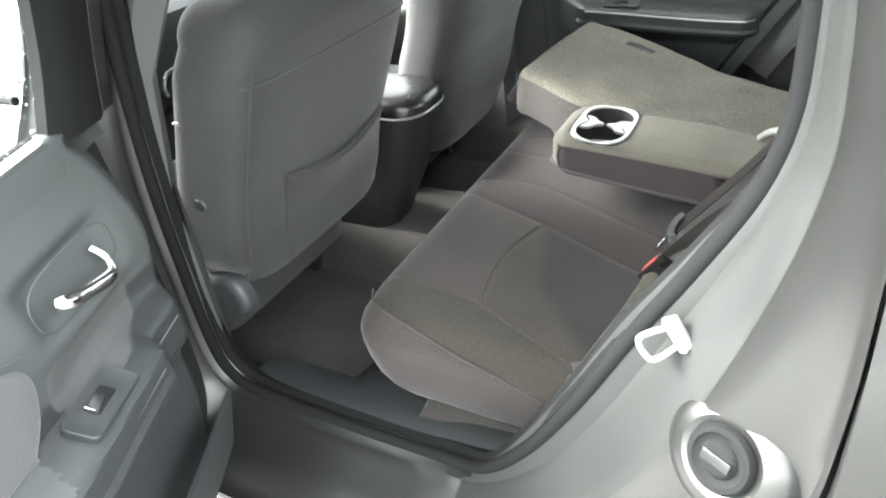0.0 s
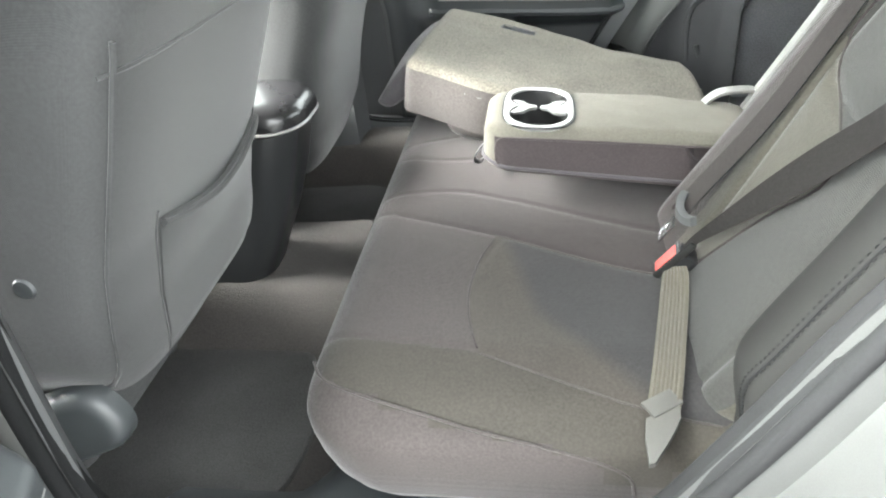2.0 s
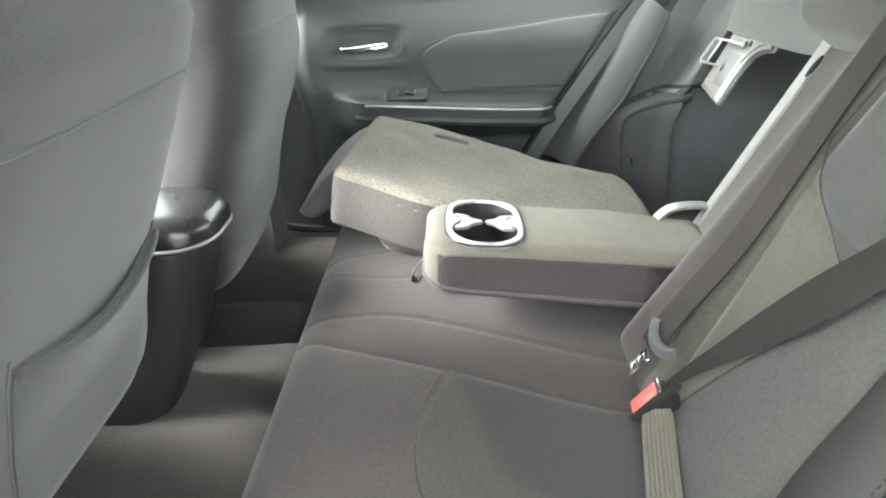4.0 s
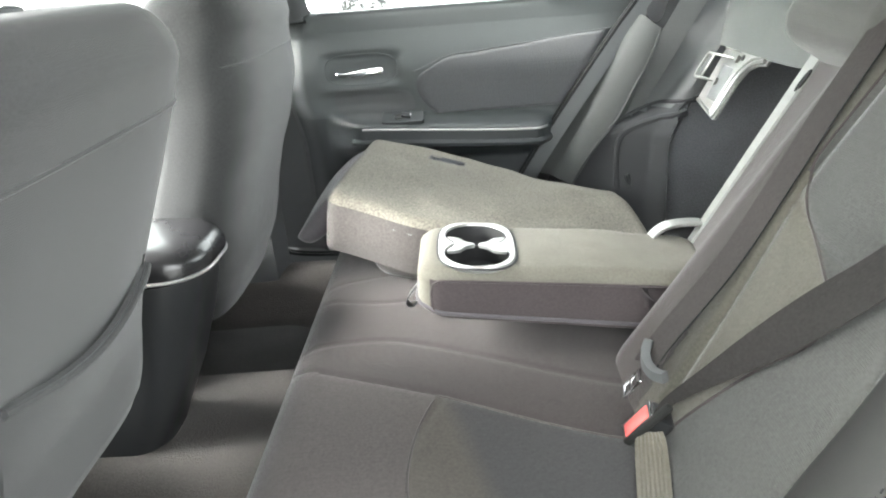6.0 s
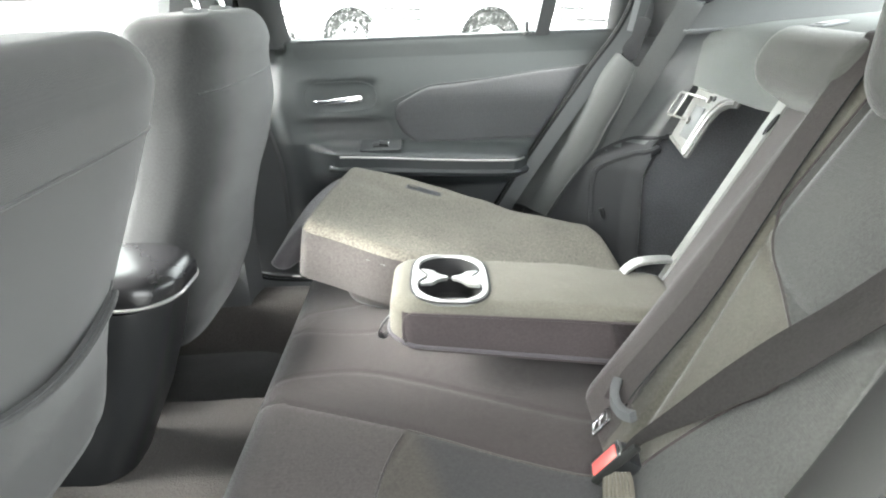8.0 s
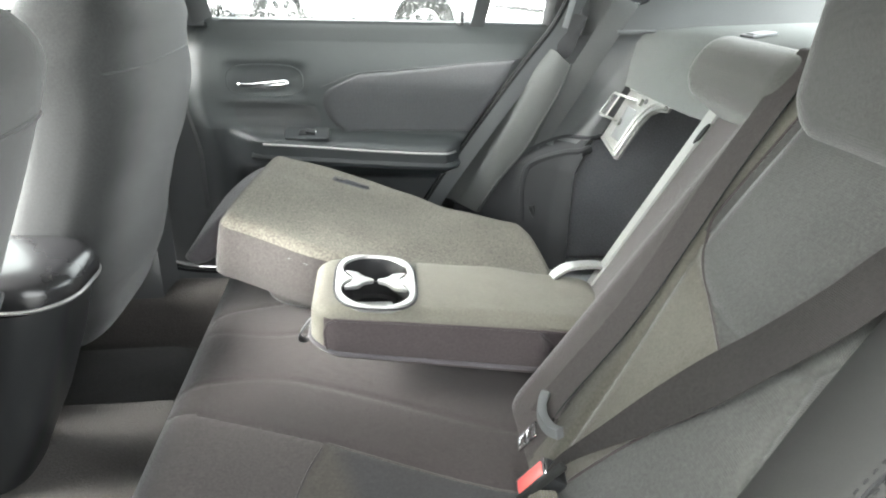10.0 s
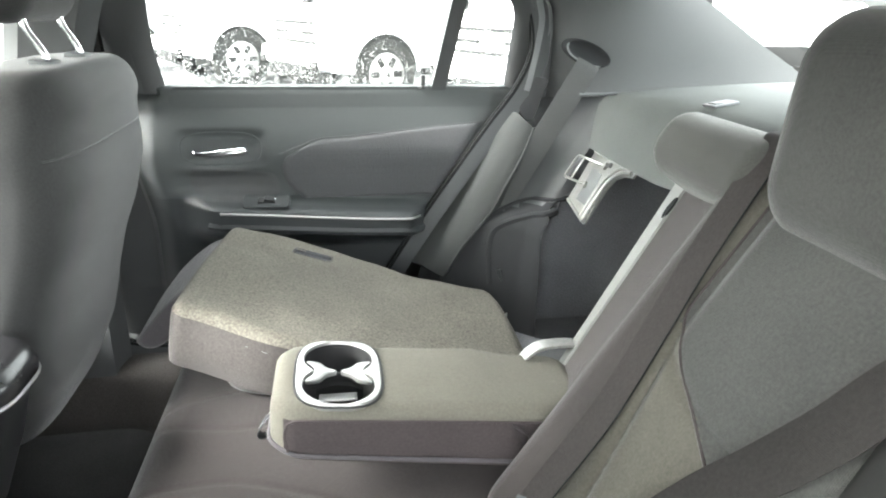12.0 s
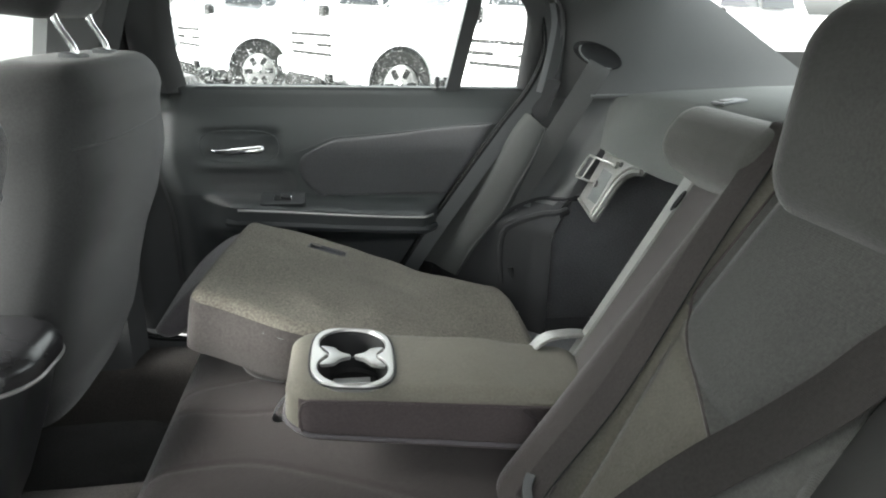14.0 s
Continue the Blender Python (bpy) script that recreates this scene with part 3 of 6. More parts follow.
    shelf = [[(0.418, y, 0.888 + 0.02 * (1 - step(0.0, 0.3, y))), (0.432, y, 0.93), (0.452, y, 0.978 + 0.5 * lift(y)), (0.468, y, 0.997 + 0.8 * lift(y)), (0.485, y, 1.004 + lift(y)), (0.60, y, 1.016 + lift(y)), (0.80, y, 1.026 + lift(y)), (1.02, y, 1.030 + lift(y)), (1.02, y, 1.0), (0.50, y, 0.97), (0.44, y, 0.888)] for y in [-0.64 + 0.08 * i for i in range(17)]]
    tagged(mesh_ob("parcel_shelf", *loft(shelf), SHELF_CLOTH), "grey cloth-covered parcel shelf behind the rear seats", "shelf", kind="structure")
    bar_lip = spline([(0.392, 0.600, 1.0035), (0.43, 0.602, 1.004), (0.482, 0.602, 1.005)], 5)
    tagged(bar("trim_shelf_lip", bar_lip, 0.0035, PILLAR, sides=8), "bright-edged lip between the pillar trim and shelf", "trim", kind="structure")
    rg = mesh_ob("window_2", [(1.03, -0.64, 1.05), (1.03, 0.64, 1.05), (0.52, 0.60, 1.335), (0.52, -0.60, 1.335)], [(0, 1, 2, 3)], GLASS, smooth=False)
    rg.visible_shadow = False
    tagged(rg, "sloping rear window glass", "window", kind="structure")
    # C-pillar trim
    for s in (-1, 1):
        front = spline([(0.300, 0.690, 0.985), (0.312, 0.690, 1.04), (0.318, 0.684, 1.10), (0.322, 0.676, 1.155), (0.305, 0.660, 1.20), (0.24, 0.642, 1.245), (0.05, 0.620, 1.29)], 5)
        rear = spline([(0.96, 0.600, 1.025), (0.90, 0.602, 1.064), (0.79, 0.600, 1.128), (0.695, 0.600, 1.187), (0.606, 0.598, 1.238), (0.54, 0.575, 1.285), (0.46, 0.535, 1.335)], 5)
        rows = [[a.lerp(b, t) + Vector((0, dy, 0)) for a, b in zip(front, rear)] for t, dy in ((-0.004, 0.022), (0.0, 0.010), (0.012, 0.0), (0.03, -0.006), (0.048, -0.004), (0.062, 0.004), (0.09, -0.012), (0.2, -0.034), (0.35, -0.040), (0.5, -0.038), (0.7, -0.026), (0.85, -0.014), (1.0, 0.0))]
        rows = [[Vector((p.x, p.y * s, p.z)) for p in r] for r in rows]
        tagged(mesh_ob("wall_pillar_c", *loft(rows, False, False), PILLAR), "dark grey rear pillar trim", "pillar", kind="structure")
        outer = [[Vector((p.x, p.y + s * 0.05, p.z + 0.012)) for p in r] for r in rows[:11]]
        tagged(mesh_ob("wall_pillar_outer", *loft(outer, False, False), PAINT), "silver-grey painted rear pillar", "car panel", kind="structure")
    # trunk seen through the gap left by the folded backrest
    for y in (-0.66, 0.61):
        tagged(mesh_ob("wall_trunk", *loft([[(x, y, 0.40), (x, y, 0.6), (x, y, z), (x, y + 0.01, z), (x, y + 0.01, 0.40)] for x, z in ((0.33, 0.66), (0.485, 1.0), (1.25, 1.02))]), TRUNK_FELT), "black felt trunk side lining", "trunk", kind="structure")
    tagged(mesh_ob("wall_trunk_end", *loft([[(x, -0.70, 0.38), (x, -0.70, 1.05), (x, 0.70, 1.05), (x, 0.70, 0.38)] for x in (1.25, 1.28)]), TRUNK_FELT), "black felt trunk end wall", "trunk", kind="structure")
    tagged(mesh_ob("floor_trunk", *loft([[(0.05, y, 0.44), (0.30, y, 0.45), (1.25, y, 0.45), (1.25, y, 0.43), (0.05, y, 0.42)] for y in (-0.66, 0, 0.66)]), TRUNK_FELT), "black felt trunk floor", "floor", kind="structure")
    # rear deck outside
    tagged(mesh_ob("wall_trunk_lid", *loft([[(1.03, y, 1.05), (1.5, y, 1.04), (1.58, y, 0.98), (1.6, y, 0.5), (1.3, y, 0.4)] for y in (-0.8, -0.4, 0, 0.4, 0.8)]), PAINT), "silver-grey painted trunk lid", "car panel", kind="structure")


def quarter_y(x, z):
    """The far quarter lining's place, with the wheel arch swelling."""
    x0 = 0.02 + 0.62 * (z - 0.57) if z > 0.57 else 0.02 - 0.3 * (0.57 - z)
    x1 = max(0.27, 0.29 + 0.66 * (z - 0.735))
    t = max(0, min(1, (x - x0) / (x1 + 0.03 - x0)))
    y = 0.700 - (0.13 - 0.03 * step(0.70, 0.80, z)) * t ** 1.2 - 0.02 * step(0.85, 1.0, t)
    return y - 0.035 * (1 - step(0.86, 1.0, math.hypot((x - 0.30) / 0.24, (z - 0.52) / 0.24))) + 0.03 * step(0.9, 1.04, z)


def far_quarter_trim():
    """Moulded lining between the far door and the trunk opening."""
    rows = []
    for j in range(57):
        z = 0.44 + 0.565 * j / 56
        x0 = 0.05 + 0.62 * (z - 0.57) if z > 0.57 else 0.05 - 0.3 * (0.57 - z)
        x1 = max(0.27, 0.29 + 0.66 * (z - 0.735)) + 0.03 + 0.035 * step(0.75, 0.80, z)
        rows.append([(x, quarter_y(x, z), z) for x in [x0 + (x1 - x0) * i / 48 for i in range(49)]])
    v, f = loft(rows, False, False)
    over = lambda x: 0.60 + 0.17 * (1 - math.exp(-max(0, x - 0.10) / 0.085))
    under = {q for q in f if sum(v[i].z for i in q) / 4 < over(sum(v[i].x for i in q) / 4)}
    tagged(mesh_ob("wall_wheel_house", v, [q for q in f if q in under], WHEELHOUSE), "dark grey moulded lining inside the wheel arch", "trim panel", kind="structure")
    tagged(mesh_ob("wall_quarter_lining", v, [q for q in f if q not in under], QUARTER), "dark grey plastic lining above the wheel arch", "trim panel", kind="structure")
    arch = spline([(0.10, 0.600, 0), (0.150, 0.655, 0), (0.200, 0.710, 0), (0.240, 0.736, 0), (0.293, 0.757, 0), (0.35, 0.768, 0), (0.385, 0.770, 0)], 6)
    tagged(bar("trim_arch", [(p.x, quarter_y(p.x, p.y) + 0.006, p.y) for p in arch], 0.0065, WHEELHOUSE), "dark rolled lip over the wheel arch lining", "trim", kind="structure")
    inner_arch = spline([(0.205, 0.560, 0), (0.203, 0.640, 0), (0.214, 0.690, 0), (0.250, 0.716, 0), (0.30, 0.735, 0), (0.345, 0.745, 0)], 6)
    tagged(bar("trim_arch", [(p.x, quarter_y(p.x, p.y) + 0.008, p.y) for p in inner_arch], 0.010, WHEELHOUSE), "soft ridge below the wheel arch lip", "trim", kind="structure")
    edge = [(0.352, 0.575, 0.758), (0.33, 0.575, 0.706), (0.305, 0.577, 0.652), (0.259, 0.578, 0.556), (0.24, 0.58, 0.51)]
    tagged(bar("trim_trunk_edge", edge, 0.0025, QUARTER, sides=6), "thin welt along the trunk opening", "trim", kind="structure")
    # the pillar trim's rounded tongue that reaches below the window
    lobe = [(0.287, 0.692, 1.03), (0.280, 0.682, 0.995), (0.276, 0.672, 0.962), (0.283, 0.666, 0.943), (0.296, 0.661, 0.935), (0.309, 0.657, 0.945), (0.318, 0.655, 0.972), (0.326, 0.653, 1.0), (0.334, 0.652, 1.03)]
    shape = spline(lobe, 5, True)
    mid = sum(shape, Vector()) / len(shape)
    rings = [[mid + (p - mid) * k + Vector((0, dy, 0)) for p in shape] for k, dy in ((1.0, 0.014), (1.0, 0.003), (0.96, 0.0005), (0.6, 0.0), (0.1, 0.0))]
    tagged(mesh_ob("trim_pillar_tongue", *loft(rings), WHEELHOUSE), "rounded grey tongue of the rear pillar trim", "trim", kind="structure")
    # paler ribbon added to carry the highlight on the trim's edge
    strip = spline([(0.290, 0.668, 1.004), (0.300, 0.666, 1.05), (0.308, 0.663, 1.10), (0.312, 0.655, 1.158), (0.300, 0.642, 1.20)], 6)
    tagged(mesh_ob("trim_pillar_highlight", *ribbon(strip, (0.95, -0.3, 0), 0.013, 0.003), TRIM_PLASTIC), "pale strip added for the highlight on the pillar trim's front edge", "trim", kind="structure")


# ---- doors ----
def rear_door(put, label, group, edge_mat, lower=0.0):
    """A rear car door; put maps (u along, v inwards, z) to the place."""
    d = thing("car_door", (0, 0, 0), label, "car door", group)
    OUT = [(0.045, 0.36), (0.55, 0.36), (0.66, 0.50), (0.745, 0.63), (0.83, 0.78), (0.92, 0.92), (0.985, 1.0)]

    def rear_u(z):
        for (a, za), (b, zb) in zip(OUT[1:], OUT[2:]):
            if z <= zb:
                return a + (b - a) * max(0, (z - za)) / (zb - za)
        return OUT[-1][0]

    def arm(u, z):
        along = step(0.245 if lower else 0.19, 0.300, u) * (1 - step(0.72, 0.79, u))
        along = max(along, (0.55 if lower else 0.0) * step(0.15, 0.20, u) * (1 - step(0.72, 0.79, u)))
        drop = 0.026 * step(0.2, 0.75, u)
        up = (1 - step(0.742 - drop, 0.772 - drop, z)) * step(0.63, 0.69, z)
        return 0.066 * along * up

    def front_u(z):
        """Where the inner panel begins, with its rounded front shoulder."""
        up = max(0.0, min(1.0, (z - 0.915) / 0.092))
        return 0.103 + 0.075 * (1 - math.sqrt(1 - 0.98 * up * up)) + 0.03 * (1 - step(0.66, 0.86, z))

    def inner(u, z):
        base = 0.056 + 0.046 * (1 - step(0.83, 1.01, z)) - 0.07 * max(0.0, min(0.14, 0.87 - z))
        base -= 0.02 * (1 - step(0.42, 0.58, z))
        scoop = 0.018 * math.exp(-(((u - 0.300) / 0.088) ** 6 + ((z - 0.872) / 0.036) ** 6))
        pull = 0.012 * math.exp(-(((u - 0.30) / 0.10) ** 4 + ((z - 0.795) / 0.022) ** 4))
        front = 0.038 * (1 - step(-0.01, 0.055, u - front_u(z)))
        return base + arm(u, z) - scoop - pull - front

    rows = []
    for j in range(141):
        z = 0.37 + 0.635 * j / 140
        ur = rear_u(z)
        uf = front_u(z)
        rows.append([(uf + (ur - uf) * i / 150, inner(uf + (ur - uf) * i / 150, z), z) for i in range(151)])
    top = [(u, v - 0.012, 1.006) for u, v, z in rows[-1]]
    v, f = loft(rows + [top], False, False)
    # open door: dark plastic raised over the armrest pod for its shade
    split = lambda u: (0.745 + 0.052 * (1 - step(0.43, 0.52, u)) if lower else 0.757) - 0.026 * step(0.2, 0.75, u)
    v = [Vector((p.x, inner(p.x, split(p.x)), split(p.x))) if abs(p.z - split(p.x)) < 0.0023 else p for p in map(Vector, v)]
    upper = {q for q in f if sum(v[i].z for i in q) / len(q) > split(sum(v[i].x for i in q) / len(q))}
    mesh_ob("inner_panel", put(v), [q for q in f if q in upper], DOOR_PLASTIC, d, "grey moulded plastic inner panel")
    mesh_ob("lower_panel", put(v), [q for q in f if q not in upper], DOOR_DARK, d, "dark moulded plastic lower panel")
    # cloth insert under a sweeping seam
    zc = lambda u: 0.850 + 0.040 * step(0.40, 0.53, u) + 0.036 * step(0.48, 0.95, u)
    v, n = [], 40
    for i in range(n + 1):
        s = i / n
        for j in range(n + 1):
            t = j / n
            z = 0.752 + (zc(0.43 + 0.5 * s) - 0.752) * t
            ul = 0.428 + 0.05 * (1 - t) ** 3 + 0.02 * t ** 8
            u = ul + (rear_u(z) - 0.02 - ul) * s
            rim = min(1, min(s, 1 - s, t, 1 - t) / 0.06)
            v.append((u, inner(u, z) + 0.009 * math.sqrt(max(0, 1 - (1 - rim) ** 2)) - 0.002, z))
    f = [(i * (n + 1) + j, (i + 1) * (n + 1) + j, (i + 1) * (n + 1) + j + 1, i * (n + 1) + j + 1) for i in range(n) for j in range(n)]
    mesh_ob("insert", put(v), f, DOOR_CLOTH, d, "grey cloth insert")
    seam = [(0.428 + 0.55 * s, inner(0.428 + 0.5 * s, zc(0.43 + 0.5 * s)) + 0.002, zc(0.43 + 0.5 * s) + 0.003) for s in [i / 24 for i in range(23)]]
    bar("seam", put(seam), 0.0016, QUARTER, d)
    # patch over the scooped pocket between the release handle and the armrest, added for its soft shade
    pocket, m = [], 24
    for i in range(m + 1):
        for j in range(m + 1):
            a, c = -1 + 2 * i / m, -1 + 2 * j / m
            a, c = a * math.sqrt(1 - 0.32 * c * c), c * math.sqrt(1 - 0.32 * a * a)
            u, z = 0.325 + 0.112 * a, 0.790 + 0.040 * c - 0.010 * a
            rim = min(1.0, 4 * (1 - max(abs(-1 + 2 * i / m), abs(-1 + 2 * j / m))))
            pocket.append((u, inner(u, z) + 0.0015 * rim - 0.001 * (1 - rim), z))
    mesh_ob("pull_pocket", put(pocket), [(i * (m + 1) + j, (i + 1) * (m + 1) + j, (i + 1) * (m + 1) + j + 1, i * (m + 1) + j + 1) for i in range(m) for j in range(m)], QUARTER, d, "patch over the scooped pull pocket, added for the shade there")
    # bright line along the armrest, soft pad below it
    line = [(u, inner(u, 0.738 - 0.026 * step(0.2, 0.75, u)) + 0.0005, 0.738 - 0.026 * step(0.2, 0.75, u)) for u in [(0.20 if lower else 0.295) + (0.55 if lower else 0.455) * i / 40 for i in range(41)]]
    bar("trim_strip", put([(u, w - lower * 0.25, z - lower) for u, w, z in line]), 0.0030, SATIN, d, "satin silver strip along the armrest")
    pad = [(u, inner(u, 0.69) - 0.008, 0.704 - 0.024 * step(0.2, 0.75, u)) for u in [0.27 + 0.49 * i / 30 for i in range(31)]]
    bar("armrest_edge", put(pad), 0.012, DOOR_DARK, d)
    # release handle in its recess
    ring = [(0.300 + 0.088 * math.copysign(abs(math.cos(a)) ** 0.6, math.cos(a)), inner(0.18, 0.872) - 0.0015, 0.872 + 0.037 * math.copysign(abs(math.sin(a)) ** 0.7, math.sin(a))) for a in [2 * math.pi * i / 40 for i in range(40)]]
    bar("handle_bezel", put(ring), 0.0012, DOOR_PLASTIC, d, closed=True)
    hook = [(0.258, 0.092, 0.884), (0.252, 0.102, 0.866), (0.254, 0.107, 0.852), (0.262, 0.109, 0.846)] if lower else [(0.238, 0.094, 0.865), (0.246, 0.103, 0.863)]
    hv, hf = tube(spline(hook + ([(0.28, 0.111, 0.848), (0.31, 0.112, 0.856), (0.345, 0.109, 0.866), (0.352, 0.100, 0.868)] if lower else [(0.27, 0.108, 0.861), (0.31, 0.110, 0.864), (0.345, 0.107, 0.867), (0.350, 0.100, 0.867)]), 4), lambda t: 0.0055 + 0.0045 * step(0.2, 0.6, t), 12)
    mesh_ob("handle", put(hv), hf, CHROME, d, "chrome release handle")
    # window switch on the armrest
    bez = moved([(0.0525 * k * x, 0.024 * k * y, z) for z, k in ((-0.006, 1.0), (0.003, 1.0), (0.0045, 0.97), (0.0035, 0.92), (0.003, 0.5)) for x, y in [(px / 0.0525, py / 0.024) for px, py in round_rect(0.0525, 0.024, 0.010, 4)]], pose(0.395, 0.1275, 0.7530, -24, 0, 0))
    nb = len(bez) // 5
    bv, bf = loft([bez[q * nb:(q + 1) * nb] for q in range(5)])
    mesh_ob("switch_panel", put(bv), bf, DOOR_DARK, d, "rounded switch bezel")
    sw = box((0.040, 0.020, 0.006), 0.002, pose(0.395, 0.1265, 0.7565, -24, 0, 0))
    mesh_ob("switch_recess", put([q.co.copy() for q in sw.verts]), [[q.index for q in fc.verts] for fc in sw.faces], BLACK_PLASTIC, d)
    sw.free()
    sw = box((0.024, 0.016, 0.009), 0.003, pose(0.402, 0.1275, 0.759, -24, 12, 0))
    mesh_ob("switch", put([q.co.copy() for q in sw.verts]), [[q.index for q in fc.verts] for fc in sw.faces], BLACK_PLASTIC, d)
    sw.free()
    sw = box((0.003, 0.014, 0.004), 0.001, pose(0.415, 0.1285, 0.7625, -24, 0, 0))
    mesh_ob("switch_lip", put([q.co.copy() for q in sw.verts]), [[q.index for q in fc.verts] for fc in sw.faces], CHROME, d)
    sw.free()
    # grab cup ahead of the armrest
    if lower:
        bar("pull_tip", put([(0.170, 0.097, 0.682), (0.190, 0.108, 0.694), (0.218, 0.112, 0.708)]), 0.0032, CHROME, d, "chrome tip of the trim strip")
    # map pocket
    pk = [[(0.16 + 0.5 * i / 20, 0.135 + 0.012 * math.sin(math.pi * i / 20) - 0.035 * (1 - t), 0.40 + 0.13 * t - 0.02 * (i / 20)) for i in range(21)] for t in (0, 0.3, 0.6, 0.9, 1.0)]
    pk.append([(u, v - 0.008, z) for u, v, z in pk[-1]])
    v, f = loft(pk, False, False)
    mesh_ob("map_pocket", put(v), f, DOOR_DARK, d, "dark plastic map pocket")
    # outer skin and edges
    skin = []
    for j in range(31):
        z = 0.33 + 0.655 * j / 30
        ur = rear_u(z) + 0.05
        skin.append([(-0.02 + (ur + 0.02) * i / 20, -0.062 - 0.018 * math.sin(math.pi * (z - 0.3) / 0.8) + 0.045 * step(0.85, 1.02, z) + 0.004, z) for i in range(21)])
    v, f = loft(skin, False, False)
    mesh_ob("outer_panel", put(v), f, PAINT, d, "silver-grey painted outer skin")
    edge = [[skin[j][0], (-0.018, -0.02, skin[j][0][2]), (0.02, 0.0, skin[j][0][2]), (0.05, 0.008, skin[j][0][2]), (front_u(skin[j][0][2]) - 0.02, 0.020, skin[j][0][2]), (front_u(skin[j][0][2]) + 0.001, inner(front_u(skin[j][0][2]), skin[j][0][2]) - 0.002, skin[j][0][2])] for j in range(2, 31)]
    v, f = loft(edge, False, False)
    mesh_ob("front_edge", put(v), f, edge_mat, d)
    rim = [[skin[j][-1], (rear_u(skin[j][0][2]) + 0.03, 0.0, skin[j][0][2]), (rear_u(skin[j][0][2]) + 0.004, inner(rear_u(skin[j][0][2]), skin[j][0][2]), skin[j][0][2])] for j in range(2, 31)]
    v, f = loft(rim, False, False)
    mesh_ob("rear_edge", put(v), f, RUBBER, d)
    base = [[(u, v0, z) for u, v0, z in skin[2]], [(u, inner(max(0.06, min(u, 0.5)), 0.38), 0.372) for u, v0, z in skin[2]]]
    v, f = loft(base, False, False)
    mesh_ob("bottom_edge", put(v), f, edge_mat, d)
    # window: frame, divider, glass, lock pin
    # far door: the window's bloom put into a paler frame colour
    frame_mat = RUBBER if lower else QUARTER
    lean = lambda z: 0.045 + 0.30 * max(0, z - 1.0)
    outline = [(0.165, 1.0), (0.155, 1.12), (0.175, 1.27), (0.25, 1.312), (0.50, 1.325), (0.74, 1.282), (0.885, 1.242), (0.950, 1.220), (0.984, 1.178), (0.984, 1.10), (0.979, 1.0)]
    fr = spline([(u, lean(z), z) for u, z in outline], 6)
    cen = Vector((0.58, 0.08, 1.15))
    rings = []
    for p in fr:
        out = Vector((p.x - cen.x, 0, p.z - cen.z)).normalized()
        rings.append([p + out * a + Vector((0, b, 0)) for a, b in ((-0.018, -0.012), (-0.022, 0.006), (0.0, 0.022), (0.022, 0.022), (0.03, 0.0), (0.02, -0.03))])
    v, f = loft(rings)
    mesh_ob("window_frame", put(v), f, frame_mat, d, "window frame and seal, paler for bloom on the far door")
    tall = (0.99, 1.06, 1.12, 1.20, 1.26, 1.30)
    front = [[(u, lean(z) + dv, z) for u, dv in ((0.078, -0.01), (0.080, 0.016), (0.10, 0.024), (0.155, 0.020), (0.168 - 0.01 * step(1.0, 1.12, z), 0.012), (0.160, -0.02))] for z in tall]
    v, f = loft(front)
    mesh_ob("frame_post", put(v), f, frame_mat, d, "dark trim at the front of the window")
    front = [[(u, lean(z) + dv, z) for u, dv in ((0.0, -0.03), (0.004, -0.012), (0.030, -0.006), (0.040, 0.010), (0.072, 0.012), (0.079, 0.004), (0.079, -0.03))] for z in tall]
    v, f = loft(front)
    mesh_ob("frame_edge", put(v), f, PAINT, d, "silver-grey painted edge of the window frame")
    rings = [[(0.8015 + 0.186 * (z - 1.0) + du, lean(z) + dv, z) for du, dv in ((-0.017, -0.015), (-0.017, 0.012), (0.017, 0.012), (0.017, -0.015))] for z in (0.995, 1.15, 1.29)]
    v, f = loft(rings)
    mesh_ob("divider", put(v), f, frame_mat, d, "bar between the panes, paler for bloom on the far door")
    pane_pts = [(u, lean(z) - 0.004, z) for u, z in outline]
    back = [(u, w - 0.004, z) for u, w, z in pane_pts]
    k = len(pane_pts)
    pane = mesh_ob("pane", put(pane_pts + back), [tuple(range(k))] , GLASS, d, "rain-spotted side glass", smooth=False)
    pane.visible_shadow = False
    v, f = tube([(0.765, 0.05, 1.0), (0.765, 0.05, 1.006), (0.765, 0.05, 1.0061), (0.765, 0.05, 1.026), (0.765, 0.05, 1.031)], lambda t: (0.014, 0.013, 0.005, 0.006, 0.004)[round(4 * t)], 12)
    mesh_ob("lock_pin", put(v), f, BLACK_PLASTIC, d, "black lock pin")
    strip = [(u, 0.031, 0.994) for u in [0.05 + 0.97 * i / 30 for i in range(31)]]
    v, f = tube(strip, 0.005, 8)
    mesh_ob("belt_seal", put([(u, w - 0.008, z + 0.008) for u, w, z in v]), f, RUBBER, d)
    ledge = [[(u, 0.026, 1.000), (u, 0.036, 1.007), (u, 0.046, 1.0075), (u, 0.053, 1.004), (u, 0.0570, 0.997), (u, inner(min(u, 0.9), 0.985) + 0.001, 0.985), (u, inner(min(u, 0.9), 0.95) - 0.001, 0.95)] for u in [0.05 + 0.93 * i / 30 for i in range(31)]]
    mesh_ob("window_ledge", put([p for r in ledge for p in r]), loft(ledge, False, False)[1], DOOR_PLASTIC, d, "rounded grey ledge below the glass")
    return d


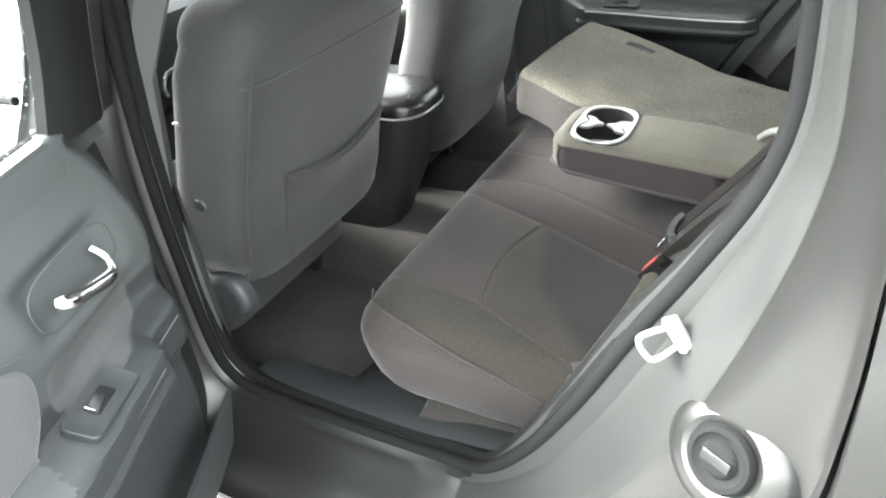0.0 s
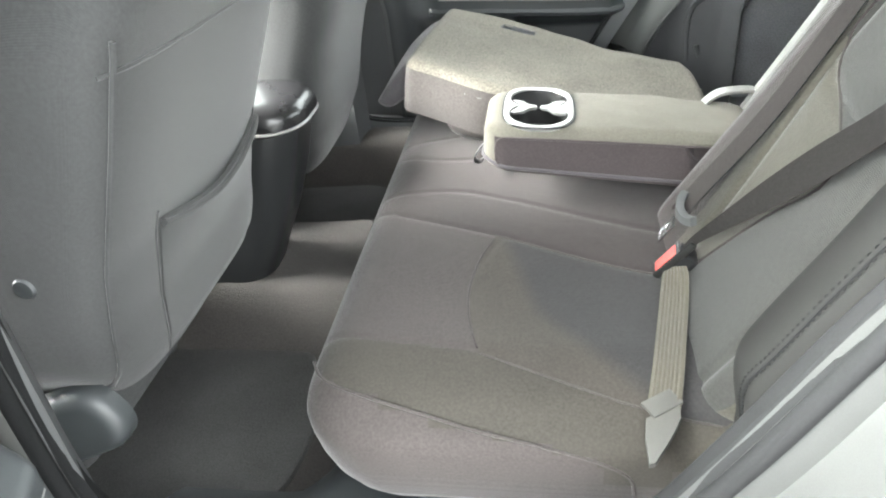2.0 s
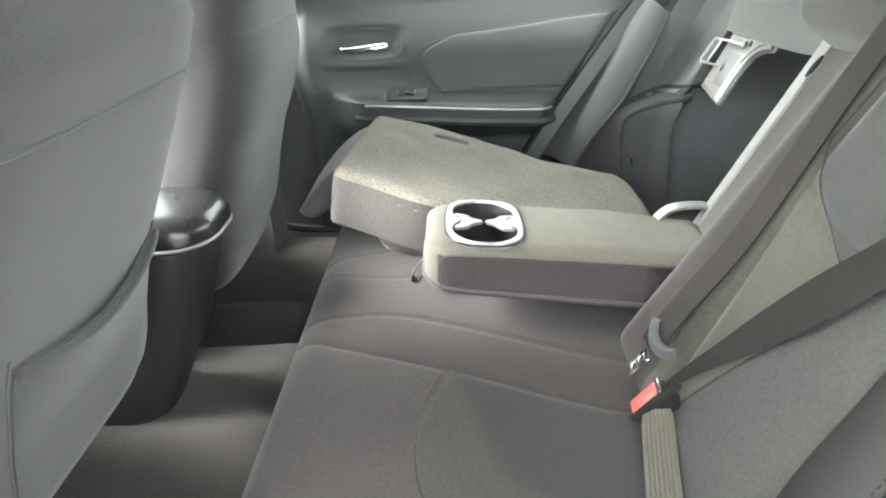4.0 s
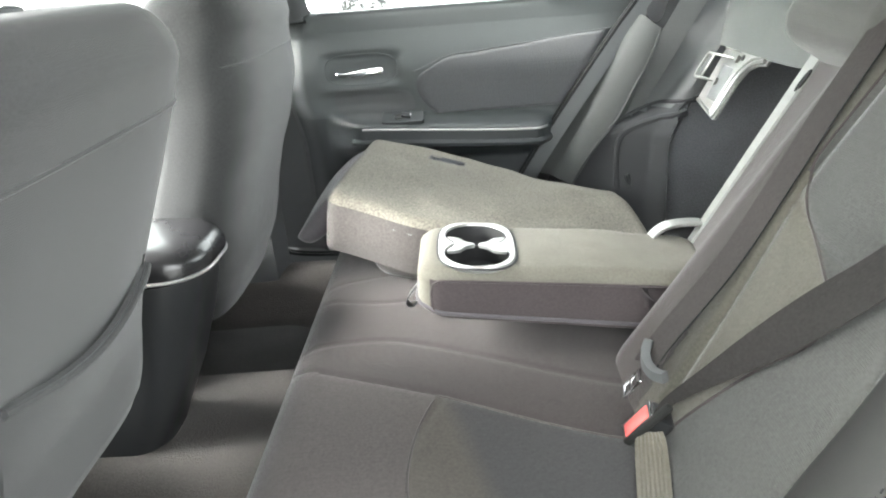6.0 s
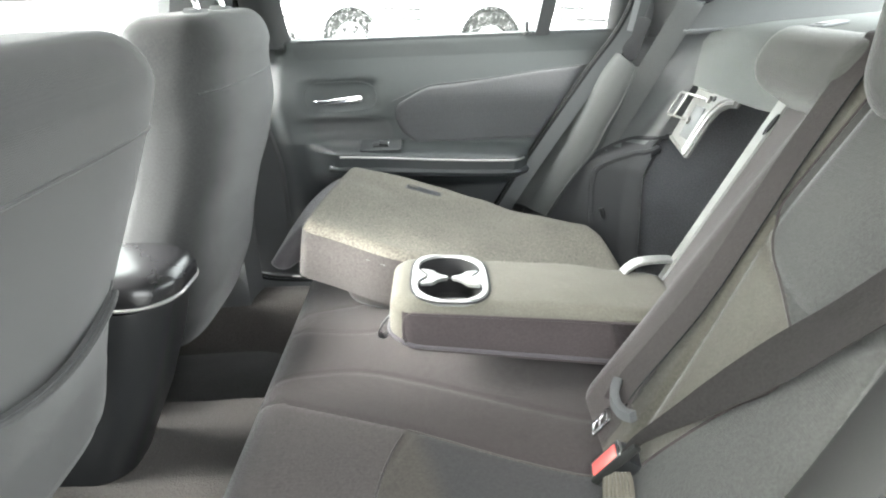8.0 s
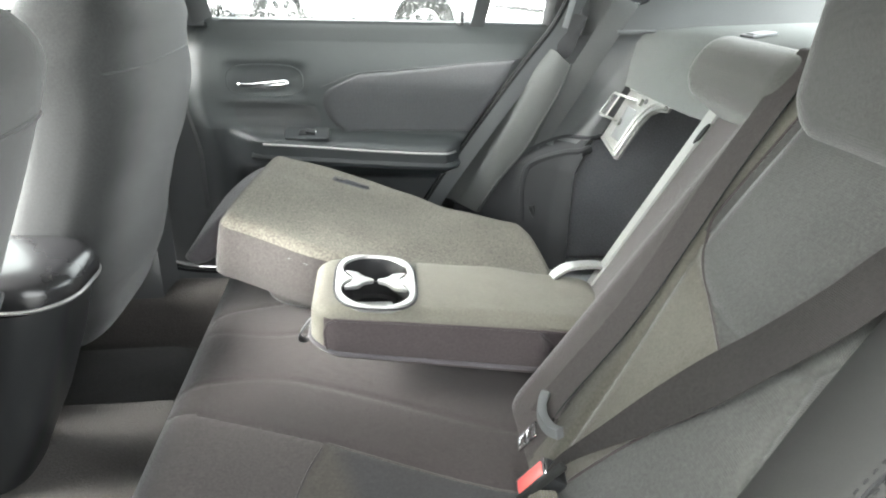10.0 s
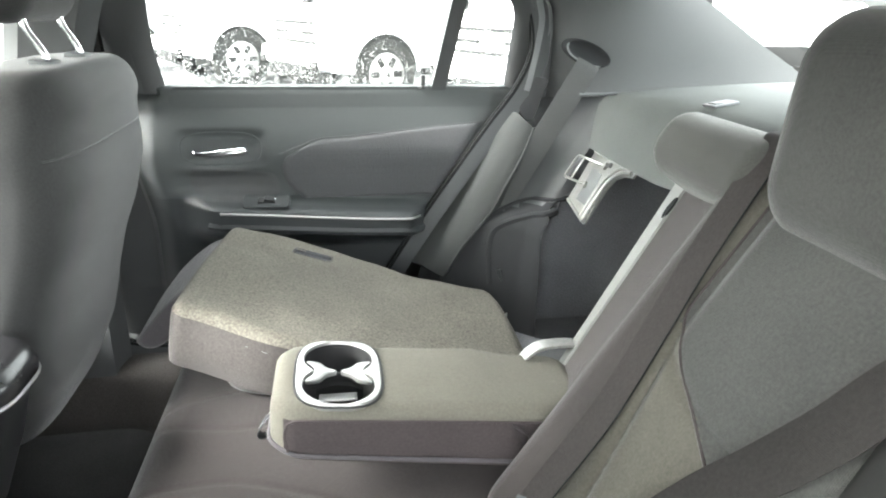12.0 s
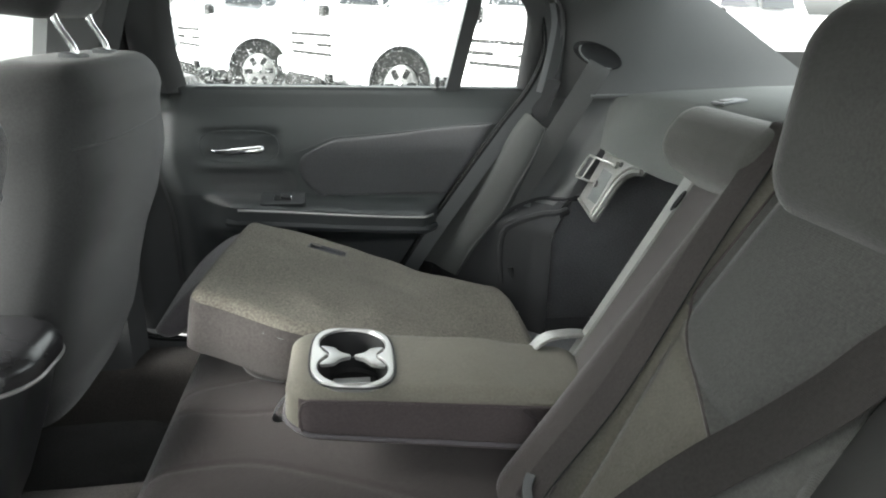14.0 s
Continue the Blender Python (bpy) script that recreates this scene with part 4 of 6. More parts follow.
# ---- seats ----
def front_seat(side, shift, group, foot=0.56, pocket=True):
    """A front seat seen from behind; side -1 is the driver's."""
    s = thing("front_seat", (0, 0, 0), "grey cloth front seat with map pocket on its back" if pocket else "grey cloth front seat with plain back", "car seat", group)
    cy = side * 0.365

    def size(z):
        w = 0.20 + 0.055 * step(0.52, 0.64, z)
        w -= 0.025 * step(0.98, 1.06, z)
        return w

    lean_in = lambda z: (0.012 * step(0.80, 0.90, z) + 0.046 * step(0.88, 1.03, z)) if side > 0 else 0.0

    def rear_x(z):
        knots = [(0.40, -0.735), (0.50, -0.675), (0.57, -0.645), (0.66, -0.628), (0.747, -0.603), (0.82, -0.572), (0.90, -0.537), (0.97, -0.508), (1.03, -0.482), (1.075, -0.482), (1.10, -0.49)]
        for (a, xa), (b, xb) in zip(knots, knots[1:]):
            if z <= b:
                t = (z - a) / (b - a)
                return xa + (xb - xa) * t + shift - lean_in(z)
        return knots[-1][1] + shift - lean_in(z)

    P = 4.6 if side < 0 else 3.6

    def surf(dy, z, out=0.0):
        """The rear face at dy from the seat's middle."""
        w = size(z)
        t = min(1, abs(dy / w))
        depth = 0.095
        return Vector((rear_x(z) - depth + depth * (1 - t ** P) ** (1 / P) + out, cy + dy, z))

    rings = []
    levels = [foot + (1.03 - foot) * i / 30 for i in range(31)]
    for z in levels:
        w, ring = size(z), []
        for k in range(64):
            a = 2 * math.pi * k / 64
            c, sn = math.cos(a), math.sin(a)
            ring.append((rear_x(z) - 0.095 + 0.095 * math.copysign(abs(c) ** (2 / P), c), cy + w * math.copysign(abs(sn) ** (2 / P), sn), z))
        rings.append(ring)
    top_c = Vector((rear_x(1.05) - 0.095, cy, 0))
    for i in range(1, 8):
        a = radians(90 * i / 7)
        shrink, z = 1 - 0.42 * (1 - math.cos(a)), 1.03 + 0.062 * math.sin(a)
        rings.append([(top_c.x + (p[0] - top_c.x) * shrink, cy + (p[1] - cy) * (1 - 0.30 * (1 - math.cos(a))), z) for p in rings[30]])
    v, f = loft(rings)
    mesh_ob("backrest", v, f, FRONT_CLOTH, s)
    # seams
    out = side * 0.13
    inn = -side * 0.195
    for name_y in (out, inn) if side < 0 else ():
        bar("seam", [surf(name_y + side * 0.02 * (z - 0.55), z, 0.0) for z in [foot + 0.005 + (0.775 - foot) * i / 24 for i in range(25)]], 0.0022, FRONT_CLOTH, s, sides=6)
    bar("seam", [surf(-0.236 + 0.472 * i / 30, 0.972, 0.0005) for i in range(31)], 0.0028 if side < 0 else 0.0016, FRONT_CLOTH, s, sides=6)
    if side < 0:
        bar("piping", [surf(side * 0.225, z, 0.004) for z in [foot + 0.01 + 0.43 * i / 24 for i in range(25)]], 0.0032, FRONT_CLOTH, s, sides=6)
    # map pocket with a sagging mouth
    rows = []
    lo, hi = sorted((out, inn))
    for j in range(15):
        t = j / 14
        row = []
        for i in range(31):
            q = i / 30
            dy = lo + (hi - lo) * q
            mouth = 0.765 - 0.03 * math.sin(math.pi * q)
            z = 0.58 + (mouth - 0.58) * t
            row.append(surf(dy, z, 0.004 + 0.014 * t ** 3 * math.sin(math.pi * q) ** 0.8))
        rows.append(row)
    rows.append([p + Vector((-0.006, 0, 0.004)) for p in rows[-1]])
    rows.append([p + Vector((-0.006, 0, -0.010)) for p in rows[-1]])
    v, f = loft(rows, False, False)
    if pocket:
        mesh_ob("map_pocket", v, f, FRONT_CLOTH, s, "grey cloth map pocket")
        bar("pocket_hem", [p + Vector((0.002, 0, -0.003)) for p in rows[14]], 0.005, FRONT_CLOTH, s, sides=8)
    # seat cushion, base, recliner cover, lever
    cv, cf = pillow(0.26, 0.25, 0.08, 0.16, 0.06, 12, 12)
    mesh_ob("cushion", moved(cv, pose(-1.05 + shift, cy, 0.41, 0, 4, 0)), cf, FRONT_CLOTH, s)
    rv, rf = pillow(0.085, 0.05, 0.045, 0.035, 0.02, 8, 8)
    if side < 0:
        mesh_ob("recliner_cover", moved(rv, Matrix.Translation((-0.735 + shift, cy + side * 0.232, 0.535)) @ Matrix.Rotation(radians(-90 * side), 4, "X") @ Matrix.Rotation(radians(25), 4, "Z")), rf, DOOR_DARK, s, "dark plastic recliner cover")
    if side < 0:
        v, f = loft([[(-0.690 + r * math.cos(a), -0.612 - d, 0.757 + r * math.sin(a)) for a in [2 * math.pi * i / 20 for i in range(20)]] for r, d in ((0.015, 0.0), (0.014, 0.007), (0.011, 0.011), (0.004, 0.012))])
        mesh_ob("knob", v, f, DOOR_DARK, s, "round grey lumbar knob")
        bar("release_lever", spline([(-0.660, -0.600, 0.998), (-0.654, -0.624, 0.996), (-0.662, -0.628, 0.978), (-0.668, -0.622, 0.962)], 4), 0.0035, CHROME, s, "bright folding lever")
        part("lever_stop", box((0.014, 0.008, 0.004), 0.001, pose(-0.678, -0.618, 0.912)), SATIN, s, "small bright catch")
    for dy in (-0.2, 0.2):
        part("rail", box((0.40, 0.04, 0.05), 0.006, pose(-1.10 + shift, cy + dy, 0.285)), BLACK_PLASTIC, s)
        part("bracket", box((0.36, 0.03, 0.12), 0.01, pose(-1.09 + shift, cy + dy, 0.36)), BLACK_PLASTIC, s)
    # head restraint on two bent posts
    hx = -0.585 + (shift - 0.03)
    for dy in (-0.075, 0.075):
        bar("post", spline([(hx, cy + dy, 1.075), (hx + 0.002, cy + dy, 1.105), (hx - 0.02, cy + dy, 1.15), (hx - 0.022, cy + dy, 1.20)], 5), 0.0055, CHROME, s, "chrome post", 10)
        part("post_sleeve", box((0.035, 0.045, 0.012), 0.005, pose(hx, cy + dy, 1.093, 0, 8, 0)), TRIM_PLASTIC, s)
    hv, hf = pillow(0.13, 0.10, 0.05, 0.10, 0.045, 14, 14)
    mesh_ob("headrest", moved(hv, Matrix.Translation((hx - 0.09, cy, 1.255)) @ Matrix.Rotation(radians(96), 4, "Y") @ Matrix.Rotation(radians(90), 4, "Z")), hf, FRONT_CLOTH, s, "grey cloth headrest")
    return s


SLOPE = radians(33.5)
S_UP, S_OUT = Vector((math.sin(SLOPE), 0, math.cos(SLOPE))), Vector((-math.cos(SLOPE), 0, math.sin(SLOPE)))
S_FOOT = Vector((0.026, 0, 0.532))


def on_back(y, s, out=0.0):
    """A place on the upright rear backrest's front face: y, metres up its slope, height over it."""
    return S_FOOT + S_UP * s + S_OUT * out + Vector((0, y, 0))


def back_pose(y, s, out):
    p = on_back(y, s, out)
    return Matrix(((0, S_UP.x, S_OUT.x, p.x), (-1, 0, 0, p.y), (0, S_UP.z, S_OUT.z, p.z), (0, 0, 0, 1)))


def upright_pose(x, y, z, lean):
    """Facing forwards, leaning back by so many degrees."""
    s, c = math.sin(radians(lean)), math.cos(radians(lean))
    return Matrix(((0, s, -c, x), (-1, 0, 0, y), (0, c, s, z), (0, 0, 0, 1)))


def rear_cushion():
    c = thing("rear_seat_cushion", (0, 0, 0), "dark grey cloth rear bench cushion with sewn seams", "seat cushion")
    cx, hx, hy = -0.170, 0.303, 0.607
    near = [[(-0.46, -0.13), (-0.418, -0.142), (-0.216, -0.214), (0.0, -0.305), (0.12, -0.33)],
            smooth2d([(-0.216, -0.214), (-0.25, -0.30), (-0.253, -0.36), (-0.236, -0.487)]),
            smooth2d([(-0.46, -0.462), (-0.363, -0.470), (-0.233, -0.487), (-0.127, -0.529), (-0.033, -0.56), (0.1, -0.58)]),
            smooth2d([(-0.46, -0.085), (-0.427, -0.078), (-0.312, -0.064), (-0.203, -0.099), (0.006, -0.191), (0.1, -0.21)])]
    far = [[(x, -y) for x, y in line] for line in near]
    local = [[(x - cx, y) for x, y in line] for line in near + far]
    seams = groove(local, 0.0016, 0.0045, 0.0)
    dip = lambda x, y: -0.012 * math.exp(-(((abs(y) - 0.36) / 0.13) ** 2 + ((x - 0.07) / 0.14) ** 2)) - 0.018 * step(0.46, 0.60, abs(y))
    v, f = pillow(hx, hy, 0.085, 0.215, 0.070, 110, 200, 0.035, lambda x, y: seams(x, y) + dip(x, y))
    # the front leans back towards the floor
    v = [Vector((x + 0.05 * (1 - min(1, z / 0.215)) * step(0.0, -0.2, x) if x > 0 else x + 0.05 * (1 - min(1, z / 0.215)) * min(1, -x / 0.2), y, z)) for x, y, z in v]
    tuck = lambda z: 0.12 - math.sqrt(max(0.0, 0.12 ** 2 - (0.12 - min(0.12, z)) ** 2))
    v = [Vector((p.x * (1 - tuck(p.z) * (0.75 if p.x < 0 else 0) / hx), p.y * (1 - tuck(p.z) * 0.8 / hy), p.z)) for p in v]
    v = moved(v, pose(cx, 0, 0.343, 0, 1.2, 0))

    front = lambda y: -0.253 + 0.034 * ((y - 0.36) / 0.15) ** 2
    lines = (lambda x: 0.214 + 0.42 * (x + 0.216) if x < 0 else 0.305 + 0.21 * x, lambda x: 0.487 + 0.38 * (x + 0.233) if x < -0.033 else 0.563 + 0.13 * (x + 0.033))
    inner_line = lambda x: lines[0](x) if x > -0.216 else 0.142 + 0.356 * (x + 0.418)
    sewn = [[], [], []]
    for p in v:
        y = abs(p.y)
        if p.z > 0.49 and lines[0](p.x) - 0.01 < y < lines[1](p.x) + 0.01 and p.x > front(y) - 0.006:
            if abs(p.x - front(y)) < 0.0031:
                p.x = front(y)
                if p.y < 0:
                    sewn[2].append((y, p.x, p.z))
            for k, edge in enumerate(lines):
                if abs(y - edge(p.x)) < 0.0034:
                    p.y = math.copysign(edge(p.x), p.y)
                    if p.y < 0:
                        sewn[k].append((p.x, p.y, p.z))
        elif p.z > 0.49 and abs(y - inner_line(p.x)) < 0.0034:
            p.y = math.copysign(inner_line(p.x), p.y)

    def in_insert(q):
        x, y, z = (sum(v[i][k] for i in q) / len(q) for k in range(3))
        y = abs(y)
        return z > 0.5 and x > front(y) and lines[0](x) < y < lines[1](x)
    chosen = [q for q in f if in_insert(q)]
    picked, front_faces, strip, plain = set(chosen), [], [], []
    rim = spline([(-0.445, -0.505, 0.550), (-0.421, -0.539, 0.5512), (-0.362, -0.5625, 0.5475), (-0.298, -0.5765, 0.5375), (-0.221, -0.5915, 0.5235), (-0.152, -0.6005, 0.5125), (-0.086, -0.6065, 0.495), (-0.05, -0.6075, 0.472), (-0.042, -0.607, 0.44)], 5)
    rim_y = lambda x: max([0.49] + [-p.y for p in rim if p.x <= x])
    outer_line = lambda x: lines[1](x) if x > -0.233 else 0.487 + 0.11 * (x + 0.233)
    for q in f:
        x, y, z = (sum(v[i][k] for i in q) / len(q) for k in range(3))
        if q in picked:
            continue
        if z > 0.47 and outer_line(x) < abs(y) < rim_y(x):
            strip.append(q)
        elif z > 0.40 and abs(y) > inner_line(x):
            front_faces.append(q)
        else:
            plain.append(q)
    # front paler, middle darker: light and armrest shade put into the cloth colours
    mesh_ob("cushion", v, plain, SEAT, c)
    mesh_ob("front_panel", v, front_faces, MAUVE_CLOTH, c, "mauve-grey cloth front and skirt, paler for the light there")
    mesh_ob("border", v, strip, OLIVE_CLOTH, c, "olive-grey cloth strip along the seat's end")
    mesh_ob("insert", v, chosen, CUSHION_INSERT, c, "olive-grey cloth insert, darker towards the backrest")
    even = lambda row: [sum((Vector(q) for q in row[max(0, i - 3):i + 4]), Vector()) / len(row[max(0, i - 3):i + 4]) for i in range(0, len(row), 3)]
    for k in (0, 1):
        row = [q for q in sorted(sewn[k]) if q[0] > -0.235]
        bar("seam", [p + Vector((0, 0, 0.0005)) for p in even(row)], 0.0017, MAUVE_CLOTH, c, sides=6)
    bar("seam", [Vector((p.y, -p.x, p.z + 0.0005)) for p in even([q for q in sorted(sewn[2]) if 0.215 < q[0] < 0.487])], 0.0017, SEAT, c, sides=6)
    # sewn edge round the end of the bench
    bar("seam", rim, 0.0022, MAUVE_CLOTH, c, sides=6)
    return c


def rear_backrest():
    b = thing("rear_bench", (0, 0, 0), "upright grey cloth rear bench back with tall headrest", "car seat")
    y0, y1, L, T = -0.575, -0.112, 0.625, 0.11
    cy, cs = (y0 + y1) / 2, L / 2 - 0.01
    to = lambda y, s: (-(y - cy), s - cs)
    seams = [smooth2d([to(-0.225, 0.56), to(-0.228, 0.38), to(-0.25, 0.345), to(-0.33, 0.325), to(-0.42, 0.325), to(-0.478, 0.35), to(-0.49, 0.42), to(-0.47, 0.56)]),
             smooth2d([to(-0.48, 0.34), to(-0.50, 0.25), to(-0.52, 0.17), to(-0.525, 0.02)]),
             smooth2d([to(-0.235, 0.34), to(-0.27, 0.2), to(-0.30, 0.05)])]
    v, f = pillow((y1 - y0) / 2, L / 2, 0.055, T, 0.035, 90, 110, 0.01, groove(seams, 0.005, 0.007, 0.003))
    # the inner flank slopes away towards the steel frame
    v = [(x - 0.075 * (1 - z / T) * step(0.0, 0.2, -x), y, z) for x, y, z in v]

    marks = [(0.0, -0.330), (0.083, -0.345), (0.193, -0.386), (0.25, -0.418), (0.285, -0.405), (0.31, -0.355), (0.34, -0.280), (0.38, -0.228), (0.42, -0.215), (0.7, -0.215)]
    curve = smooth2d(marks, 4)

    def border(s):
        for (a, ya), (b, yb) in zip(curve, curve[1:]):
            if a <= s <= b:
                return ya + (yb - ya) * (s - a) / (b - a)
        return curve[0][1] if s < 0 else curve[-1][1]

    v, sewn = [Vector(p) for p in v], []
    for p in v:
        if p.z > 0.09 and abs(cy - p.x - border(cs + p.y)) < 0.0028:
            p.x = cy - border(cs + p.y)
            sewn.append((p.y, p.x, p.z))

    def in_insert(q):
        y, s, z = cy - sum(v[i][0] for i in q) / len(q), cs + sum(v[i][1] for i in q) / len(q), sum(v[i][2] for i in q) / len(q)
        return z > 0.09 and y < border(s)
    chosen = [q for q in f if in_insert(q)]
    rest = set(chosen)
    belt_line = lambda s: -0.175 - 0.16 * (0.56 - s)

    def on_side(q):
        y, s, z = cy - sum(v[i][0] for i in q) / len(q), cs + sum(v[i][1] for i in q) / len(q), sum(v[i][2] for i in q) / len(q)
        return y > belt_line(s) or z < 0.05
    # flank in darker cloth than the pad: its shade put into the colour
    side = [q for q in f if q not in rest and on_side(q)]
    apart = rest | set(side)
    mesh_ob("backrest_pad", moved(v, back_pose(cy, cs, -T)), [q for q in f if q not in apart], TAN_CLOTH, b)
    mesh_ob("side_panel", moved(v, back_pose(cy, cs, -T)), side, SEAT, b, "brown-grey cloth side panel, darkened for its shade")
    mesh_ob("insert", moved(v, back_pose(cy, cs, -T)), chosen, SEAT_INSERT, b, "darker grey cloth insert")
    row = sorted(sewn)
    line = [sum((Vector(q) for q in row[max(0, i - 2):i + 3]), Vector()) / len(row[max(0, i - 2):i + 3]) for i in range(0, len(row), 2)]
    bar("seam", moved([Vector((p.y, p.x, p.z + 0.0005)) for p in line], back_pose(cy, cs, -T)), 0.0019, SEAT, b, sides=6)
    # bare pressed frame round the armrest recess, and the carpeted rear face
    v, f = loft([[on_back(yy, s, o) for yy, o in ((0.040 + 0.10 * (s - 0.258), -0.082), (0.044 + 0.10 * (s - 0.258), -0.076), (0.062 + 0.14 * (s - 0.258), -0.076), (0.068 + 0.14 * (s - 0.258), -0.082), (0.068 + 0.14 * (s - 0.258), -0.116), (0.040 + 0.10 * (s - 0.258), -0.116))] for s in (0.05, 0.2, 0.4, 0.53, 0.54)])
    mesh_ob("frame_edge", v, f, FRAME_PAINT, b, "bare grey steel edge of the backrest frame")
    v, f = loft([[on_back(0.070 + 0.006 * k * math.cos(a), 0.490 + 0.020 * k * math.sin(a), o) for a in [2 * math.pi * i / 20 for i in range(20)]] for o, k in ((-0.0775, 1.0), (-0.0750, 0.96), (-0.0752, 0.5))])
    mesh_ob("frame_hole", v, f, RUBBER, b, "dark oval hole in the steel")
    v, f = loft([[on_back(y, s, o) for y, o in ((-0.60, -0.118), (0.075, -0.118), (0.075, -0.132), (-0.60, -0.132))] for s in (0.0, 0.3, 0.57)])
    mesh_ob("rear_panel", v, f, BACK_CARPET, b, "grey carpeted rear face")
    v, f = loft([[on_back(y, s, o) for y, o in ((-0.125, -0.03), (-0.06, -0.050), (0.0, -0.070), (0.041 + 0.10 * (s - 0.258), -0.079), (0.041 + 0.10 * (s - 0.258), -0.112), (-0.125, -0.112))] for s in (0.02, 0.15, 0.3, 0.42, 0.525)])
    mesh_ob("recess_lining", v, f, SEAT, b, "dark brown-grey cloth lining of the armrest recess")
    mesh_ob("armrest_bracket", *ribbon(spline([(0.228, 0.055, 0.625), (0.222, 0.055, 0.672), (0.212, 0.055, 0.682), (0.17, 0.055, 0.681), (0.147, 0.053, 0.672), (0.128, 0.05, 0.652), (0.11, 0.05, 0.62)], 5), (0, 1, 0), 0.026, 0.006), STEEL, b, "bent steel armrest bracket")
    # headrests
    v, f = pillow(0.137, 0.120, 0.065, 0.115, 0.05, 24, 28, 0.02, None, 0.008)
    mesh_ob("headrest", moved(v, upright_pose(0.426, -0.335, 1.068, 6)), f, SEAT_INSERT, b, "tall grey cloth headrest")
    v, f = pillow(0.14, 0.052, 0.045, 0.12, 0.04, 30, 14, 0.02, None, 0.006)
    mesh_ob("centre_headrest", moved(v, back_pose(-0.045, 0.575, -0.105)), f, LIT_HEAD_CLOTH, b, "low grey cloth centre headrest, paler for the rear window's light")
    return b


def side_bolster():
    b = thing("side_bolster", (0, 0, 0), "vinyl side bolster with twin stitching beside the backrest, its shade put into the dark colour", "bolster")
    left = spline([(0.045, -0.615, 0), (0.075, -0.575, 0), (0.10, -0.545, 0), (0.16, -0.530, 0), (0.24, -0.522, 0), (0.344, -0.507, 0), (0.45, -0.498, 0), (0.58, -0.505, 0)], 8)
    sewn = spline([(0.045, -0.655, 0), (0.075, -0.652, 0), (0.10, -0.647, 0), (0.16, -0.644, 0), (0.24, -0.634, 0), (0.344, -0.626, 0), (0.45, -0.620, 0), (0.58, -0.611, 0)], 8)
    n = len(left)

    def place(i, t):
        """t: 0 at the seam with the backrest, 1 at the stitching, up to 1.5 at the outer side."""
        lo, hi = left[i], Vector((left[i].x, sewn[min(n - 1, i)].y, 0))
        rise = 0.012 + 0.050 * math.sin(math.pi / 2 * min(1, t * 1.15)) ** 0.8 if t < 1 else 0.062 - 0.07 * (t - 1) - 0.18 * (t - 1) ** 2
        rise *= step(0.03, 0.13, lo.x)
        y = lo.y + (hi.y - lo.y) * min(1, t) - (0.10 * (t - 1) if t > 1 else 0)
        return on_back(y, lo.x, rise - (0.05 if t < 0.001 else 0) - 0.0035 * math.exp(-((t - 1) / 0.03) ** 2))
    ts = [0.0, 0.001] + [0.06 * q for q in range(1, 16)] + [0.94, 0.97, 0.985, 1.0, 1.015, 1.03, 1.06, 1.12, 1.2, 1.3, 1.4, 1.5, 1.7]
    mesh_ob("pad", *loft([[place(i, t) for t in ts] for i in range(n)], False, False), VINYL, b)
    bar("seam", spline([place(i, 1.0) + S_OUT * 0.0005 for i in range(5, n - 3)], 2), 0.0016, RUBBER, b, "dark sewn groove", 6)
    for t in (0.965, 1.035):
        line = [place(i, t) for i in range(6, n - 4)]
        fine = spline(line, 3)
        for a, c in zip(fine[::2], fine[1::2]):
            bar("stitch", [a + S_OUT * 0.0004, (a + c) / 2 + S_OUT * 0.0014, c + S_OUT * 0.0004], 0.0008, RUBBER, b, sides=5)
    return b


def far_bolster():
    """The narrow padded strip that stays up beside the folded backrest."""
    b = thing("side_bolster", (0, 0, 0), "smooth grey vinyl side bolster beside the folded backrest, paler for the light on it", "bolster")
    left = spline([(0.268, 0.668, 0.955), (0.231, 0.668, 0.903), (0.194, 0.668, 0.828), (0.149, 0.668, 0.745), (0.103, 0.668, 0.668), (0.050, 0.668, 0.585)], 6)
    right = spline([(0.300, 0.628, 0.926), (0.272, 0.620, 0.857), (0.236, 0.618, 0.790), (0.204, 0.618, 0.728), (0.139, 0.620, 0.645), (0.095, 0.624, 0.570)], 6)
    rings = []
    for p, r in zip(left, right):
        out = Vector((-0.55, -0.75, 0.35)).normalized()
        face = [p.lerp(r, t) + out * 0.009 * math.sin(math.pi * t) ** 0.7 for t in [i / 10 for i in range(11)]]
        rings.append([p + Vector((-0.030, 0.030, 0.0))] + face + [r + Vector((0.012, 0.012, -0.006)), r + Vector((0.03, 0.03, -0.02))])
    mesh_ob("pad", *loft(rings), LIT_VINYL, b)
    bar("welt", [r + Vector((0.001, -0.001, 0.001)) for r in right], 0.0028, LIT_VINYL, b, sides=6)
    return b


